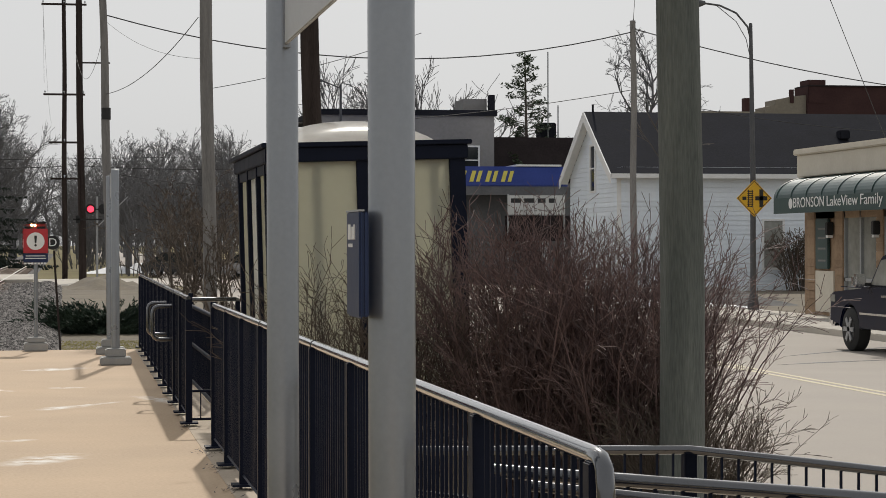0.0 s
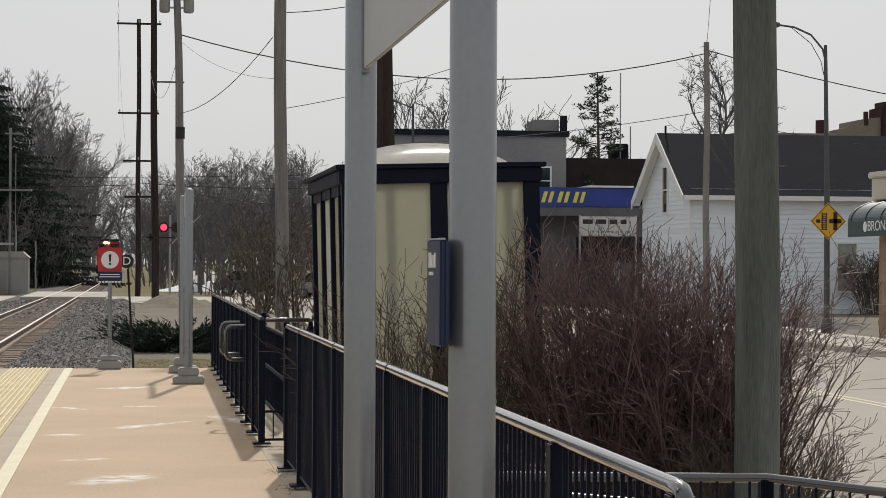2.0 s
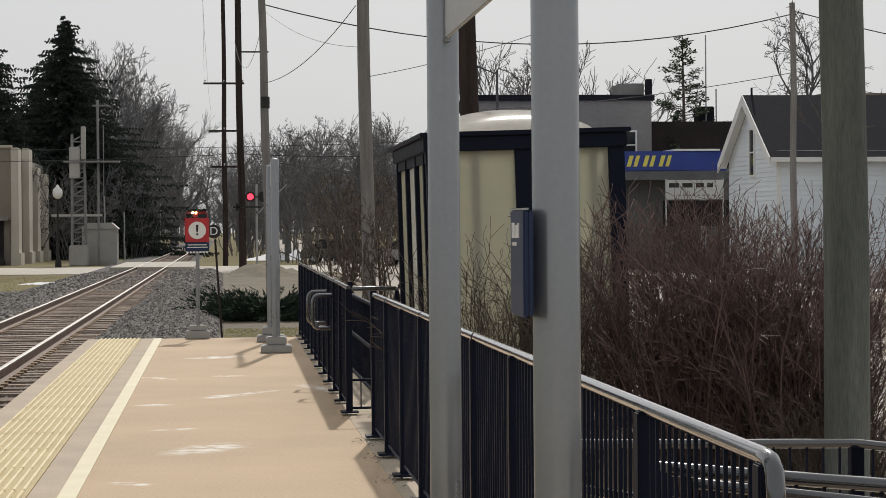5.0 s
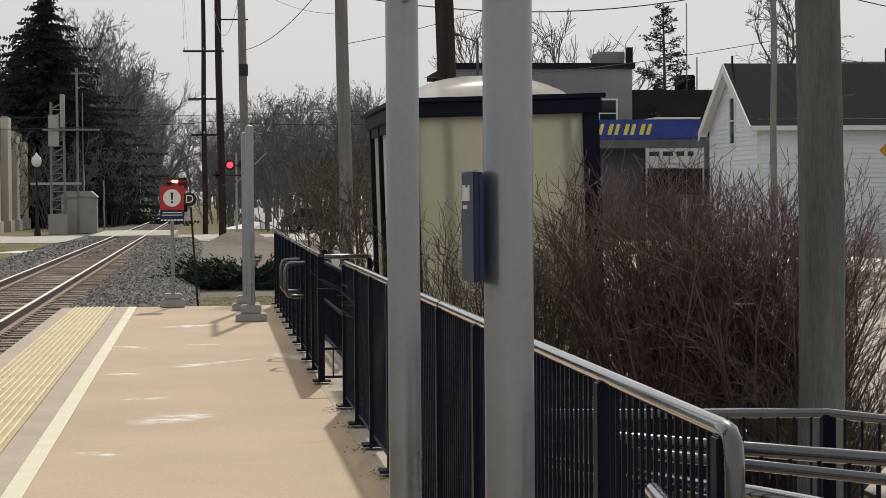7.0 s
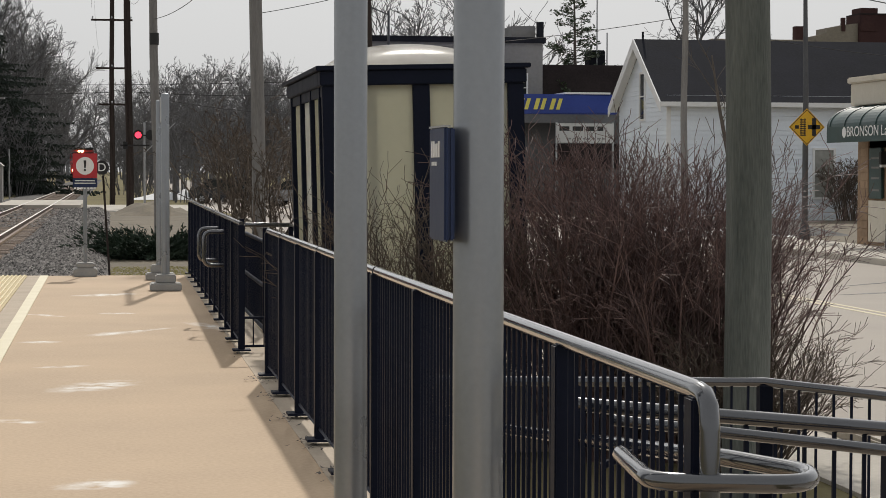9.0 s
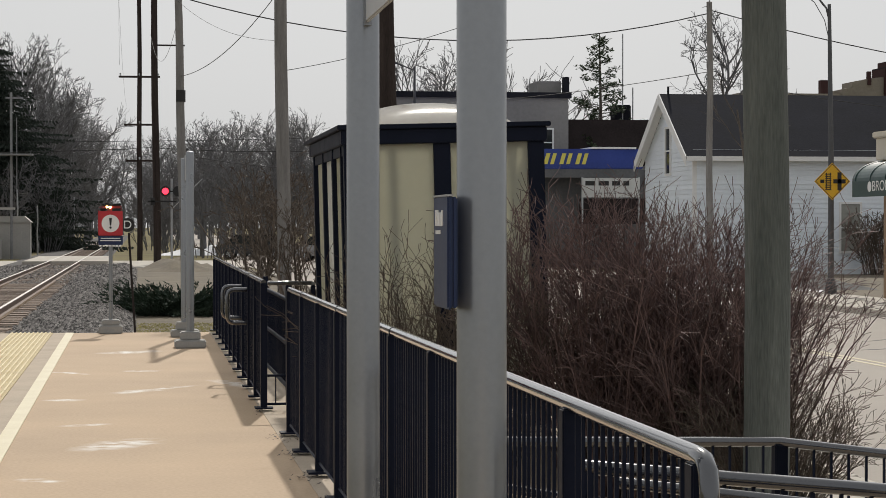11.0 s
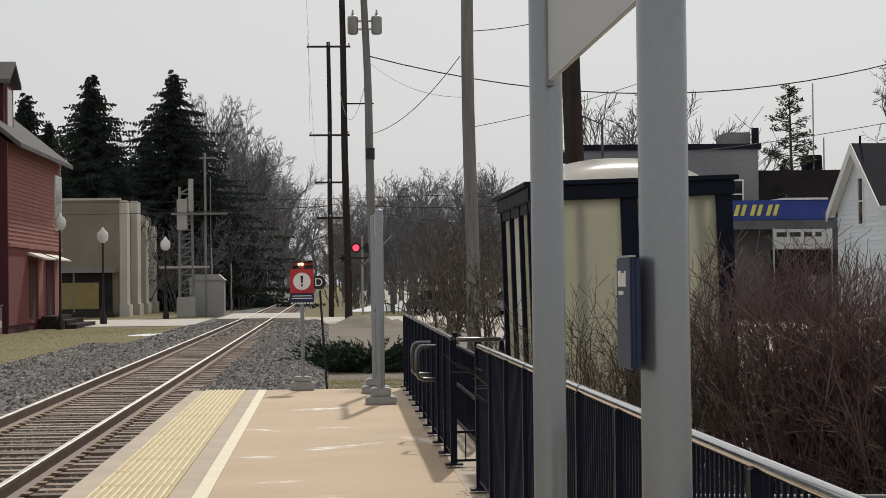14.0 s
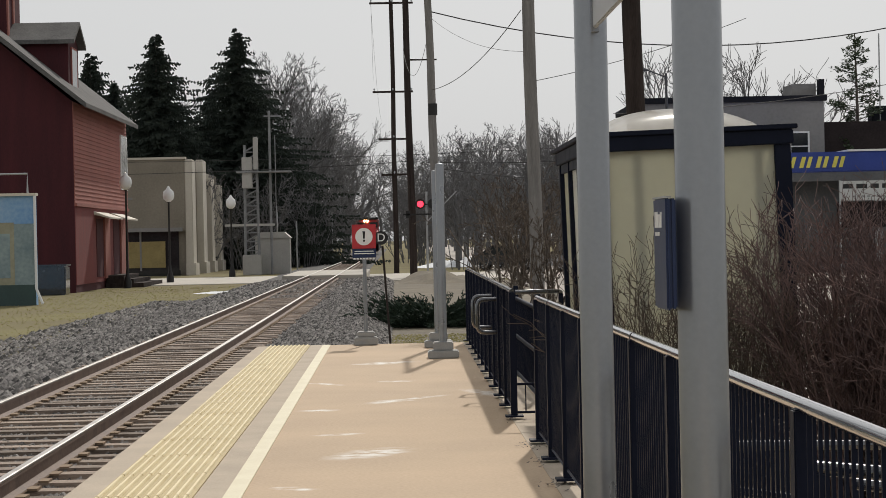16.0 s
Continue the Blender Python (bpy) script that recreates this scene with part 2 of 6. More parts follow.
SNOW = mat("old_snow", (0.62, 0.63, 0.65), (0.74, 0.75, 0.76), 0.8, big=2, fine=10, bump=0.3)
SIGNYEL = mat("warning_yellow", (0.62, 0.36, 0.015), (0.70, 0.42, 0.03), 0.45, big=2, fine=20, bump=0.02)
CABGREY = mat("grey_cabinet_paint", (0.36, 0.35, 0.33), (0.45, 0.44, 0.41), 0.6, big=1, fine=10, bump=0.05)
LAMPGLASS = mat("white_globe", (0.72, 0.72, 0.70), (0.80, 0.80, 0.78), 0.3, big=2, fine=20, bump=0.0)
HEADLIGHT = glow("headlight_lit", (1.0, 0.62, 0.25), 14.0)
REDLIT = glow("red_signal_lit", (1.0, 0.03, 0.06), 3.0)


def translucent(m, share):
    """Lets part of the light through a thin panel."""
    n, l = m.node_tree.nodes, m.node_tree.links
    p = n["Principled BSDF"]
    tr = n.new("ShaderNodeBsdfTranslucent")
    l.new(p.inputs["Base Color"].links[0].from_socket, tr.inputs[0])
    mx = n.new("ShaderNodeMixShader")
    mx.inputs[0].default_value = share
    l.new(p.outputs[0], mx.inputs[1])
    l.new(tr.outputs[0], mx.inputs[2])
    l.new(mx.outputs[0], n["Material Output"].inputs[0])


def salt(m, spots):
    """Wisps of dried salt on the floor: (x, y, half length, half width, turn)."""
    n, l = m.node_tree.nodes, m.node_tree.links
    p = n["Principled BSDF"]
    tc = n.new("ShaderNodeTexCoord")
    warp = n.new("ShaderNodeTexNoise")
    warp.inputs["Scale"].default_value, warp.inputs["Detail"].default_value = 5.0, 4
    l.new(tc.outputs["Object"], warp.inputs["Vector"])
    shift = n.new("ShaderNodeVectorMath")
    shift.operation = "MULTIPLY_ADD"
    shift.inputs[1].default_value = (0.22, 0.22, 0.0)
    l.new(warp.outputs["Color"], shift.inputs[0])
    l.new(tc.outputs["Object"], shift.inputs[2])
    total = None
    for x, y, a, w, turn in spots:
        mp = n.new("ShaderNodeMapping")
        mp.vector_type = "TEXTURE"
        mp.inputs["Location"].default_value = (x + 0.11, y + 0.11, 0)
        mp.inputs["Rotation"].default_value = (0, 0, turn)
        mp.inputs["Scale"].default_value = (a, w, 1)
        l.new(shift.outputs[0], mp.inputs[0])
        ln = n.new("ShaderNodeVectorMath")
        ln.operation = "LENGTH"
        l.new(mp.outputs[0], ln.inputs[0])
        mr = n.new("ShaderNodeMapRange")
        mr.interpolation_type = "SMOOTHSTEP"
        mr.inputs[1].default_value, mr.inputs[2].default_value = 1.25, 0.3
        l.new(ln.outputs["Value"], mr.inputs[0])
        if total is None:
            total = mr.outputs[0]
        else:
            top = n.new("ShaderNodeMath")
            top.operation = "MAXIMUM"
            l.new(total, top.inputs[0])
            l.new(mr.outputs[0], top.inputs[1])
            total = top.outputs[0]
    grain = n.new("ShaderNodeTexNoise")
    grain.inputs["Scale"].default_value, grain.inputs["Detail"].default_value = 7.0, 6
    l.new(tc.outputs["Object"], grain.inputs["Vector"])
    gr = n.new("ShaderNodeMapRange")
    gr.inputs[1].default_value, gr.inputs[2].default_value, gr.inputs[4].default_value = 0.36, 0.62, 0.92
    l.new(grain.outputs[0], gr.inputs[0])
    mu = n.new("ShaderNodeMath")
    mu.operation = "MULTIPLY"
    l.new(total, mu.inputs[0])
    l.new(gr.outputs[0], mu.inputs[1])
    mx = n.new("ShaderNodeMixRGB")
    mx.inputs[2].default_value = (0.80, 0.78, 0.74, 1)
    l.new(mu.outputs[0], mx.inputs[0])
    l.new(p.inputs["Base Color"].links[0].from_socket, mx.inputs[1])
    l.new(mx.outputs[0], p.inputs["Base Color"])


salt(CONC, ((0.2, 20.2, 0.34, 0.15, 0.85), (0.46, 20.5, 0.46, 0.09, 0.82), (0.06, 15.5, 0.44, 0.22, 0.95), (0.12, 26.2, 0.46, 0.24, 0.6),
            (-0.44, 19.3, 0.18, 0.13, 0.2), (0.24, 22.9, 0.2, 0.12, 0.0), (0.12, 10.9, 0.2, 0.15, 0.6), (1.18, 20.9, 0.7, 0.13, -1.25),
            (-0.4, 13.5, 0.17, 0.07, -0.4), (-0.2, 16.97, 0.2, 0.09, 0.3), (-0.5, 22.7, 0.3, 0.08, -0.9)))
by_island(STONE, 0.12, 1.95)
by_island(TWIG, 0.55, 1.5)
by_island(TWIG2, 0.55, 1.5)
translucent(FROST, 0.6)
translucent(FROSTPALE, 0.85)
translucent(DOME, 0.5)
clear_dome = DOME.node_tree.nodes.new("ShaderNodeBsdfTransparent")
dome_mix = DOME.node_tree.nodes.new("ShaderNodeMixShader")
dome_mix.inputs[0].default_value = 0.4
dome_out = DOME.node_tree.nodes["Material Output"].inputs[0]
DOME.node_tree.links.new(dome_out.links[0].from_socket, dome_mix.inputs[1])
DOME.node_tree.links.new(clear_dome.outputs[0], dome_mix.inputs[2])
DOME.node_tree.links.new(dome_mix.outputs[0], dome_out)


# ---- mesh helpers ----
class Mesh:
    """Collects vertices and faces."""

    def __init__(self):
        self.v, self.f = [], []

    def box(self, x0, y0, z0, x1, y1, z1):
        b = len(self.v)
        self.v += [(x, y, z) for z in (z0, z1) for x, y in ((x0, y0), (x1, y0), (x1, y1), (x0, y1))]
        self.f += [tuple(b + i for i in q) for q in ((3, 2, 1, 0), (4, 5, 6, 7), (0, 1, 5, 4), (1, 2, 6, 5), (2, 3, 7, 6), (3, 0, 4, 7))]
        return self

    def poly(self, pts, thick):
        """A flat outline pushed along the vector thick."""
        b, n = len(self.v), len(pts)
        t = Vector(thick)
        self.v += [tuple(Vector(p)) for p in pts] + [tuple(Vector(p) + t) for p in pts]
        self.f += [tuple(b + i for i in reversed(range(n))), tuple(b + n + i for i in range(n))]
        self.f += [(b + i, b + (i + 1) % n, b + n + (i + 1) % n, b + n + i) for i in range(n)]
        return self

    def tube(self, pts, radii, sides=8, caps=True):
        """A round bar along a line of points, with one radius or a radius a point."""
        pts = [Vector(p) for p in pts]
        if not hasattr(radii, "__len__"):
            radii = [radii] * len(pts)
        b, n = len(self.v), len(pts)
        up = None
        for i, p in enumerate(pts):
            d = (pts[min(i + 1, n - 1)] - pts[max(i - 1, 0)])
            d = d.normalized() if d.length > 1e-9 else Vector((0, 0, 1))
            if up is None:
                up = Vector((0, 0, 1)) if abs(d.z) < 0.9 else Vector((0, 1, 0))
            s = d.cross(up)
            s = s.normalized() if s.length > 1e-6 else d.orthogonal().normalized()
            u = s.cross(d)
            up = u
            for k in range(sides):
                a = 2 * math.pi * k / sides
                q = p + (s * math.cos(a) + u * math.sin(a)) * radii[i]
                self.v.append((q.x, q.y, q.z))
        for i in range(n - 1):
            for k in range(sides):
                k2 = (k + 1) % sides
                self.f.append((b + i * sides + k, b + i * sides + k2, b + (i + 1) * sides + k2, b + (i + 1) * sides + k))
        if caps:
            self.f.append(tuple(b + k for k in reversed(range(sides))))
            self.f.append(tuple(b + (n - 1) * sides + k for k in range(sides)))
        return self

    def lathe(self, rings, x=0, y=0, sides=16):
        """Rings of (radius, height) round an upright axis."""
        return self.tube([(x, y, z) for r, z in rings], [max(r, 0.0005) for r, z in rings], sides)

    def disc(self, c, axis, r, thick, sides=20):
        a = Vector(axis).normalized() * thick
        return self.tube([Vector(c), Vector(c) + a], r, sides)

    def mesh(self, name, material, smooth=False, bevel=0.0):
        me = bpy.data.meshes.new(name)
        me.from_pydata(self.v, [], self.f)
        if bevel:
            bm = bmesh.new()
            bm.from_mesh(me)
            bmesh.ops.bevel(bm, geom=[e for e in bm.edges if e.calc_face_angle(0) > 0.6], offset=bevel, segments=2, affect="EDGES", clamp_overlap=True)
            bm.to_mesh(me)
            bm.free()
        me.materials.append(material)
        if smooth:
            me.polygons.foreach_set("use_smooth", [True] * len(me.polygons))
            me.set_sharp_from_angle(angle=radians(50))
        me.update()
        return me


def part(name, m, material, parent=None, label="", smooth=False, bevel=0.0, loc=None):
    ob = new(name, m.mesh(name, material, smooth, bevel) if isinstance(m, Mesh) else m)
    if parent is not None:
        ob.parent = parent
    if loc is not None:
        ob.location = loc
    if label:
        tagged(ob, label)
    return ob


def thing(name, loc, label, category, group="", kind="", rz=0.0):
    ob = tagged(new(name), label, category, group, kind)
    ob.location = loc
    ob.rotation_euler = (0, 0, radians(rz))
    return ob


def single(name, m, material, label, category, group="", kind="", smooth=False, bevel=0.0, loc=None):
    return tagged(part(name, m, material, None, "", smooth, bevel, loc), label, category, group, kind)


def text(name, body, size, material, parent, m, label="", extrude=0.003):
    cu = bpy.data.curves.new(name, "FONT")
    cu.body, cu.size, cu.extrude, cu.align_x, cu.align_y = body, size, extrude, "CENTER", "CENTER"
    ob = new(name + "_outline", cu)
    dg = bpy.context.evaluated_depsgraph_get()
    me = bpy.data.meshes.new_from_object(ob.evaluated_get(dg))
    bpy.data.objects.remove(ob)
    me.materials.clear()
    me.materials.append(material)
    o2 = new(name, me)
    o2.parent = parent
    o2.matrix_basis = m
    if label:
        tagged(o2, label)
    return o2


GZ = -0.55
# ---- ground ----
single("ground", Mesh().box(-1500, -800, GZ - 0.4, 1500, 2500, GZ), GRASS, "dry winter grass and bare soil", "ground", kind="structure")

# platform slab
platform = single("platform_floor", Mesh().box(-1.74, -8, -0.42, 1.62, 30.9, 0), CONC, "tan concrete station platform with salt stains", "platform", kind="structure", bevel=0.012)


def strip(y0, y1, x0, x1, z0, z1):
    """A long flat band that runs a shade out of parallel with the slab."""
    a, b = -0.0018 * (y0 - 13), -0.0018 * (y1 - 13)
    return Mesh().poly([(x0 + a, y0, z0), (x1 + a, y0, z0), (x1 + b, y1, z0), (x0 + b, y1, z0)], (0, 0, z1 - z0))


part("platform_edge", Mesh().box(-1.80, -8, -0.10, -1.59, 30.9, 0.002), CONC_EDGE, platform, "grey concrete edge")
part("edge_band", strip(-8, 30.9, -0.98, -0.80, -0.05, 0.004), CONC_EDGE, platform, "grey concrete band")
part("fence_kerb", Mesh().box(1.24, -8, -0.06, 1.60, 30.9, 0.004), CONC_EDGE, platform, "grey concrete strip under the fence")
part("safety_line", strip(-8, 30.88, -0.80, -0.685, -0.05, 0.007), LINE, platform, "cream painted safety line")
for i in range(32):
    y0 = -6.9 + i * 1.18
    y1 = min(y0 + 1.174, 30.88)
    tile = part("tactile_tile", strip(y0, y1, -1.595, -0.985, -0.02, 0.008), TACT, platform)
    rd = Mesh()
    for k in range(10):
        x = -1.566 + k * 0.0602 - 0.0018 * (y0 - 13)
        rd.tube([(x, y0 + 0.015, 0.009), (x - 0.0021, y1 - 0.014, 0.009)], 0.0145, 6)
    tagged(part("ridge_set", rd, RIDGE, tile), kind="stuff")


# ---- track ----
bed = Mesh()
bed.poly([(-7.2, -40, GZ), (-5.6, -40, -0.41), (-4.9, -40, -0.44), (-1.85, -40, -0.44), (-1.4, -40, GZ - 0.1), (-7.2, -40, GZ - 0.1)], (0, 480, 0))
track = single("ballast_bed", bed, BALLAST, "crushed stone track bed, darkened as shaded gaps", "ballast", kind="structure")
bed2 = Mesh()
bed2.poly([(-1.9, 31.0, -0.39), (-0.4, 31.0, -0.30), (0.15, 31.0, GZ), (-1.9, 31.0, GZ)], (0.0, 72, 0))
single("ballast_shoulder", bed2, BALLAST, "crushed stone shoulder past the platform end, darkened as shaded gaps", "ballast", kind="structure")
XR, XL = -2.735, -4.24
for x in (XR, XL):
    t0 = thing("rail", (x, 0, -0.20), "rusty steel rail with a polished running surface", "rail", "running rails")
    part("rail_web", Mesh().poly([(-0.07, -40, -0.172), (0.07, -40, -0.172), (0.07, -40, -0.158), (0.012, -40, -0.135), (0.012, -40, -0.045), (0.034, -40, -0.035), (0.034, -40, -0.012), (-0.034, -40, -0.012), (-0.034, -40, -0.035), (-0.012, -40, -0.045), (-0.012, -40, -0.135), (-0.07, -40, -0.158)], (0, 460, 0)), RUST, t0)
    part("rail_base", Mesh().poly([(-0.072, -40, -0.174), (0.072, -40, -0.174), (0.07, -40, -0.160), (0.016, -40, -0.142), (-0.016, -40, -0.142), (-0.07, -40, -0.160)], (0, 460, 0)), DUSTY, t0, "dusty tan base flange")
    part("rail_head", Mesh().poly([(-0.036, -40, -0.012), (0.036, -40, -0.012), (0.034, -40, 0.002), (0.024, -40, 0.006), (-0.024, -40, 0.006), (-0.034, -40, 0.002)], (0, 460, 0)), RAILTOP, t0, "polished running surface")
tie_mesh = Mesh().box(-1.30, -0.115, -0.16, 1.30, 0.115, 0).mesh("tie", TIE, bevel=0.015)
plate_mesh = Mesh().box(-0.15, -0.1, 0, 0.15, 0.1, 0.018).mesh("tie_plate", DUSTY)
rest = Mesh()
rr = random.Random(9)
for i in range(430):
    y = 9.2 + i * 0.515
    xo, dz = rr.uniform(-0.05, 0.05), rr.uniform(-0.012, 0.006)
    if i < 150:
        o = part("tie", tie_mesh, TIE, track, loc=(-3.4875 + xo, y + rr.uniform(-0.04, 0.04), -0.372 + dz))
        o.rotation_euler = (0, 0, rr.uniform(-0.02, 0.02))
    else:
        rest.box(-4.79 + xo, y - 0.115, -0.5, -2.19 + xo, y + 0.115, -0.372 + dz)
    if i < 120:
        for x in (XR, XL):
            part("tie_plate", plate_mesh, DUSTY, track, loc=(x, y, -0.374))
tagged(part("far_ties", rest, TIE, track, "weathered timber ties"), kind="stuff")


def stones(n, spots, seed, s0, s1, name, label):
    """Loose stones strewn over stretches (x0, x1, y0, y1, height function)."""
    r = random.Random(seed)
    m = Mesh()
    area = [(b - a) * (d - c) * w for a, b, c, d, h, w in spots]
    for _ in range(n):
        a, b, c, d, h, w = r.choices(spots, area)[0]
        x, y = r.uniform(a, b), c + (d - c) * r.random()
        s = r.uniform(s0, s1)
        z = h(x, y) + s * 0.15
        base = len(m.v)
        for dx, dy, dz in ((1, 0, -0.2), (-0.2, 1, 0), (-1, -0.1, 0.1), (0.1, -1, -0.1), (0.1, 0.1, 0.75), (0, 0, -0.7)):
            m.v.append((x + s * dx * r.uniform(0.6, 1.1), y + s * dy * r.uniform(0.6, 1.1), z + s * dz * r.uniform(0.6, 1.1)))
        m.f += [(base + i, base + j, base + 4) for i, j in ((0, 1), (1, 2), (2, 3), (3, 0))]
        m.f += [(base + j, base + i, base + 5) for i, j in ((0, 1), (1, 2), (2, 3), (3, 0))]
    return tagged(single(name, m, STONE, label, "gravel"), kind="stuff")


def bed_h(x, y):
    return -0.405 if x > -5.6 else -0.405 + (GZ + 0.405) * (-5.6 - x) / 1.6


def sh_h(x, y):
    return -0.39 + 0.09 * (x + 1.9) / 1.5 if x < -0.4 else -0.30 + (GZ + 0.30) * (x + 0.4) / 0.55


def low_h(x, y):
    return -0.424


stones(62000, [(-7.0, -4.82, 14, 70, bed_h, 1.6), (-1.9, 0.12, 31, 70, sh_h, 3.2), (-8.6, -7.0, 18, 75, lambda x, y: GZ, 0.45), (-7.0, -1.9, 70, 104, bed_h, 0.25), (-1.9, 0.12, 70, 103, sh_h, 0.4)], 3, 0.03, 0.09, "loose_ballast", "loose crushed grey and brown ballast stones")
stones(46000, [(-4.15, -2.83, 11, 70, low_h, 1.4), (-2.65, -1.85, 9, 70, low_h, 0.8), (-4.82, -4.35, 12, 70, low_h, 1.3)], 5, 0.02, 0.06, "loose_ballast", "small crushed ballast stones between the ties")

# ---- street and crossing road ----
road = single("road", Mesh().box(5.9, -60, GZ - 0.2, 17.2, 700, GZ + 0.005), ASPH, "sun-bleached asphalt street with cracks", "road", kind="structure")
for x in (11.2, 11.42):
    part("centre_line", Mesh().box(x, -20, GZ, x + 0.1, 95, GZ + 0.009), ROADPAINT, road, "faded yellow centre line")
cross = single("crossing_road", Mesh().box(-90, 104, GZ - 0.1, 5.9, 124, GZ + 0.03), WALK, "pale concrete crossing road", "road", kind="structure")
part("crossing_panel", Mesh().box(-5.6, 105, GZ, -1.3, 123, -0.215), WALK, cross, "concrete level crossing panel")
kerb = Mesh()
kerb.box(17.2, -40, GZ - 0.1, 17.36, 95, GZ + 0.15)
single("kerb_far", kerb, WALK, "worn concrete kerb", "kerb", kind="structure", bevel=0.02)
pave = single("pavement", Mesh().box(17.36, -40, GZ - 0.1, 20.3, 95, GZ + 0.14), WALK, "pale concrete pavement before the shopfront", "pavement", kind="structure")
for i in range(14):
    part("pavement_slab", Mesh().box(17.38, 36.1 + i * 1.5, GZ + 0.1, 19.88, 37.58 + i * 1.5, GZ + 0.147), WALK, pave)
single("kerb_near", Mesh().box(5.74, -40, GZ - 0.1, 5.9, 95, GZ + 0.12), WALK, "worn concrete kerb", "kerb", kind="structure", bevel=0.02)
part("asphalt_crack", Mesh().poly([(13.2, 36.0, GZ + 0.004), (16.4, 38.6, GZ + 0.004), (16.9, 38.8, GZ + 0.004), (16.3, 38.75, GZ + 0.004), (14.0, 36.8, GZ + 0.004)], (0, 0, 0.004)), INK, road, "dark tar-filled crack")
part("asphalt_crack", Mesh().poly([(12.2, 33.6, GZ + 0.004), (14.8, 34.6, GZ + 0.004), (15.6, 34.2, GZ + 0.004), (14.8, 34.67, GZ + 0.004), (13.2, 34.2, GZ + 0.004)], (0, 0, 0.004)), INK, road, "dark tar-filled crack")
ramp = Mesh().poly([(1.62, 9.4, -0.30), (1.62, 4.0, -0.02), (1.62, 4.0, -0.6), (1.62, 9.4, -0.6)], (1.25, 0, 0))
single("access_ramp", ramp, CONC_EDGE, "grey concrete access ramp behind the fence", "ramp", kind="structure")
single("ramp_landing", Mesh().box(2.9, 1.0, GZ - 0.1, 5.74, 13.0, GZ + 0.03), WALK, "pale concrete path beside the ramp", "pavement", kind="structure")
single("verge_path", Mesh().box(4.9, 13.0, GZ - 0.1, 5.74, 40.0, GZ + 0.03), WALK, "pale concrete path along the kerb", "pavement", kind="structure")
single("vacant_lot", Mesh().box(20.3, 54.5, GZ - 0.1, 60, 84.6, GZ + 0.012), SOIL, "bare brown soil lot before the white house", "ground", kind="structure")
single("shelter_slab", Mesh().box(1.62, 15.6, GZ, 3.8, 31, -0.03), CONC_EDGE, "grey concrete slab under the shelter", "slab", kind="structure")
single("verge", Mesh().box(0.1, 30.95, GZ - 0.2, 5.7, 104, GZ + 0.006), SOIL, "bare dark soil verge beyond the platform", "verge", kind="structure")
# low snow heaps and a soil bank by the crossing
for k, (x, y, sx, sy, h, mt, lab) in enumerate(((2.2, 100, 1.9, 5.5, 0.75, SOIL, "bare brown soil bank"), (18.2, 62, 3.6, 3.0, 0.5, SNOW, "dirty melting snow heap"), (20.5, 66, 4.0, 2.0, 0.75, SHINGLE, "low mound of rubble and soil"),
                                               (5.5, 150, 4.0, 3.0, 0.8, SNOW, "dirty melting snow heap"), (-10.0, 190, 3.0, 3.0, 0.7, SNOW, "dirty melting snow heap"), (-7.2, 86, 1.2, 1.0, 0.12, SNOW, "thin patch of old snow"))):
    m, r = Mesh(), random.Random(k)
    NX = 14
    for j in range(NX + 1):
        for i in range(NX + 1):
            u, v = i / NX * 2 - 1, j / NX * 2 - 1
            q = max(0, 1 - u * u) * max(0, 1 - v * v)
            m.v.append((u * sx, v * sy, -0.02 + h * q * (0.7 + 0.6 * noise.noise(Vector((u * 3, v * 3, k))))))
    for j in range(NX):
        for i in range(NX):
            a = j * (NX + 1) + i
            m.f.append((a, a + 1, a + NX + 2, a + NX + 1))
    single("snow_heap" if mt is SNOW else "soil_mound", m, mt, lab, "heap", smooth=True, loc=(x, y, GZ))

# ---- station sign on two posts ----
def sign_post(parent, x, y, plinth):
    p = part("post", Mesh().lathe([(0.0525, 0.02), (0.0525, 2.50), (0.05, 2.515), (0.02, 2.525)], x, y, 28), STEEL, parent, "grey painted steel post", smooth=True)
    if plinth:
        part("plinth", Mesh().box(x - 0.2, y - 0.2, 0, x + 0.2, y + 0.2, 0.10), PLINTH, p, "grey plinth", bevel=0.015)
        part("plinth_cap", Mesh().box(x - 0.13, y - 0.13, 0.10, x + 0.13, y + 0.13, 0.21), PLINTH, p, bevel=0.015)


def station_sign(x, y0, y1, label, big):
    t = thing("station_sign", (x, y0, 0), label, "sign", "station signs")
    L = y1 - y0
    sign_post(t, 0, 0, True)
    sign_post(t, -0.008, L, True)
    part("sign_panel", Mesh().box(-0.007, 0.04, 2.20, 0.007, L - 0.04, 2.55), SIGNBACK, t, "white sign panel", bevel=0.004)
    part("panel_frame", Mesh().box(-0.012, L - 0.075, 2.19, 0.012, L - 0.05, 2.555), STEEL, t)
    return t


near_sign = station_sign(0.926, 5.05, 7.24, "grey two-post station sign beside the black fence", True)
box = part("info_plate", Mesh().box(-0.084, -0.075, 1.39, -0.073, 0.12, 1.625), NAVY, near_sign, "navy blue information plate", bevel=0.004)
part("plate_frame", Mesh().box(-0.0735, -0.072, 1.393, -0.062, 0.117, 1.622), NAVY, box, "dark back bracket", bevel=0.003)
part("plate_edge", Mesh().box(-0.085, -0.076, 1.623, -0.072, 0.121, 1.627), GALV, box)
r = random.Random(2)
for k in range(5):
    yy = 0.085 - k * 0.022
    part("lettering_bar", Mesh().box(-0.0862, yy - 0.015, 1.562, -0.081, yy, 1.59 + 0.006 * r.random()), WHITE, box)
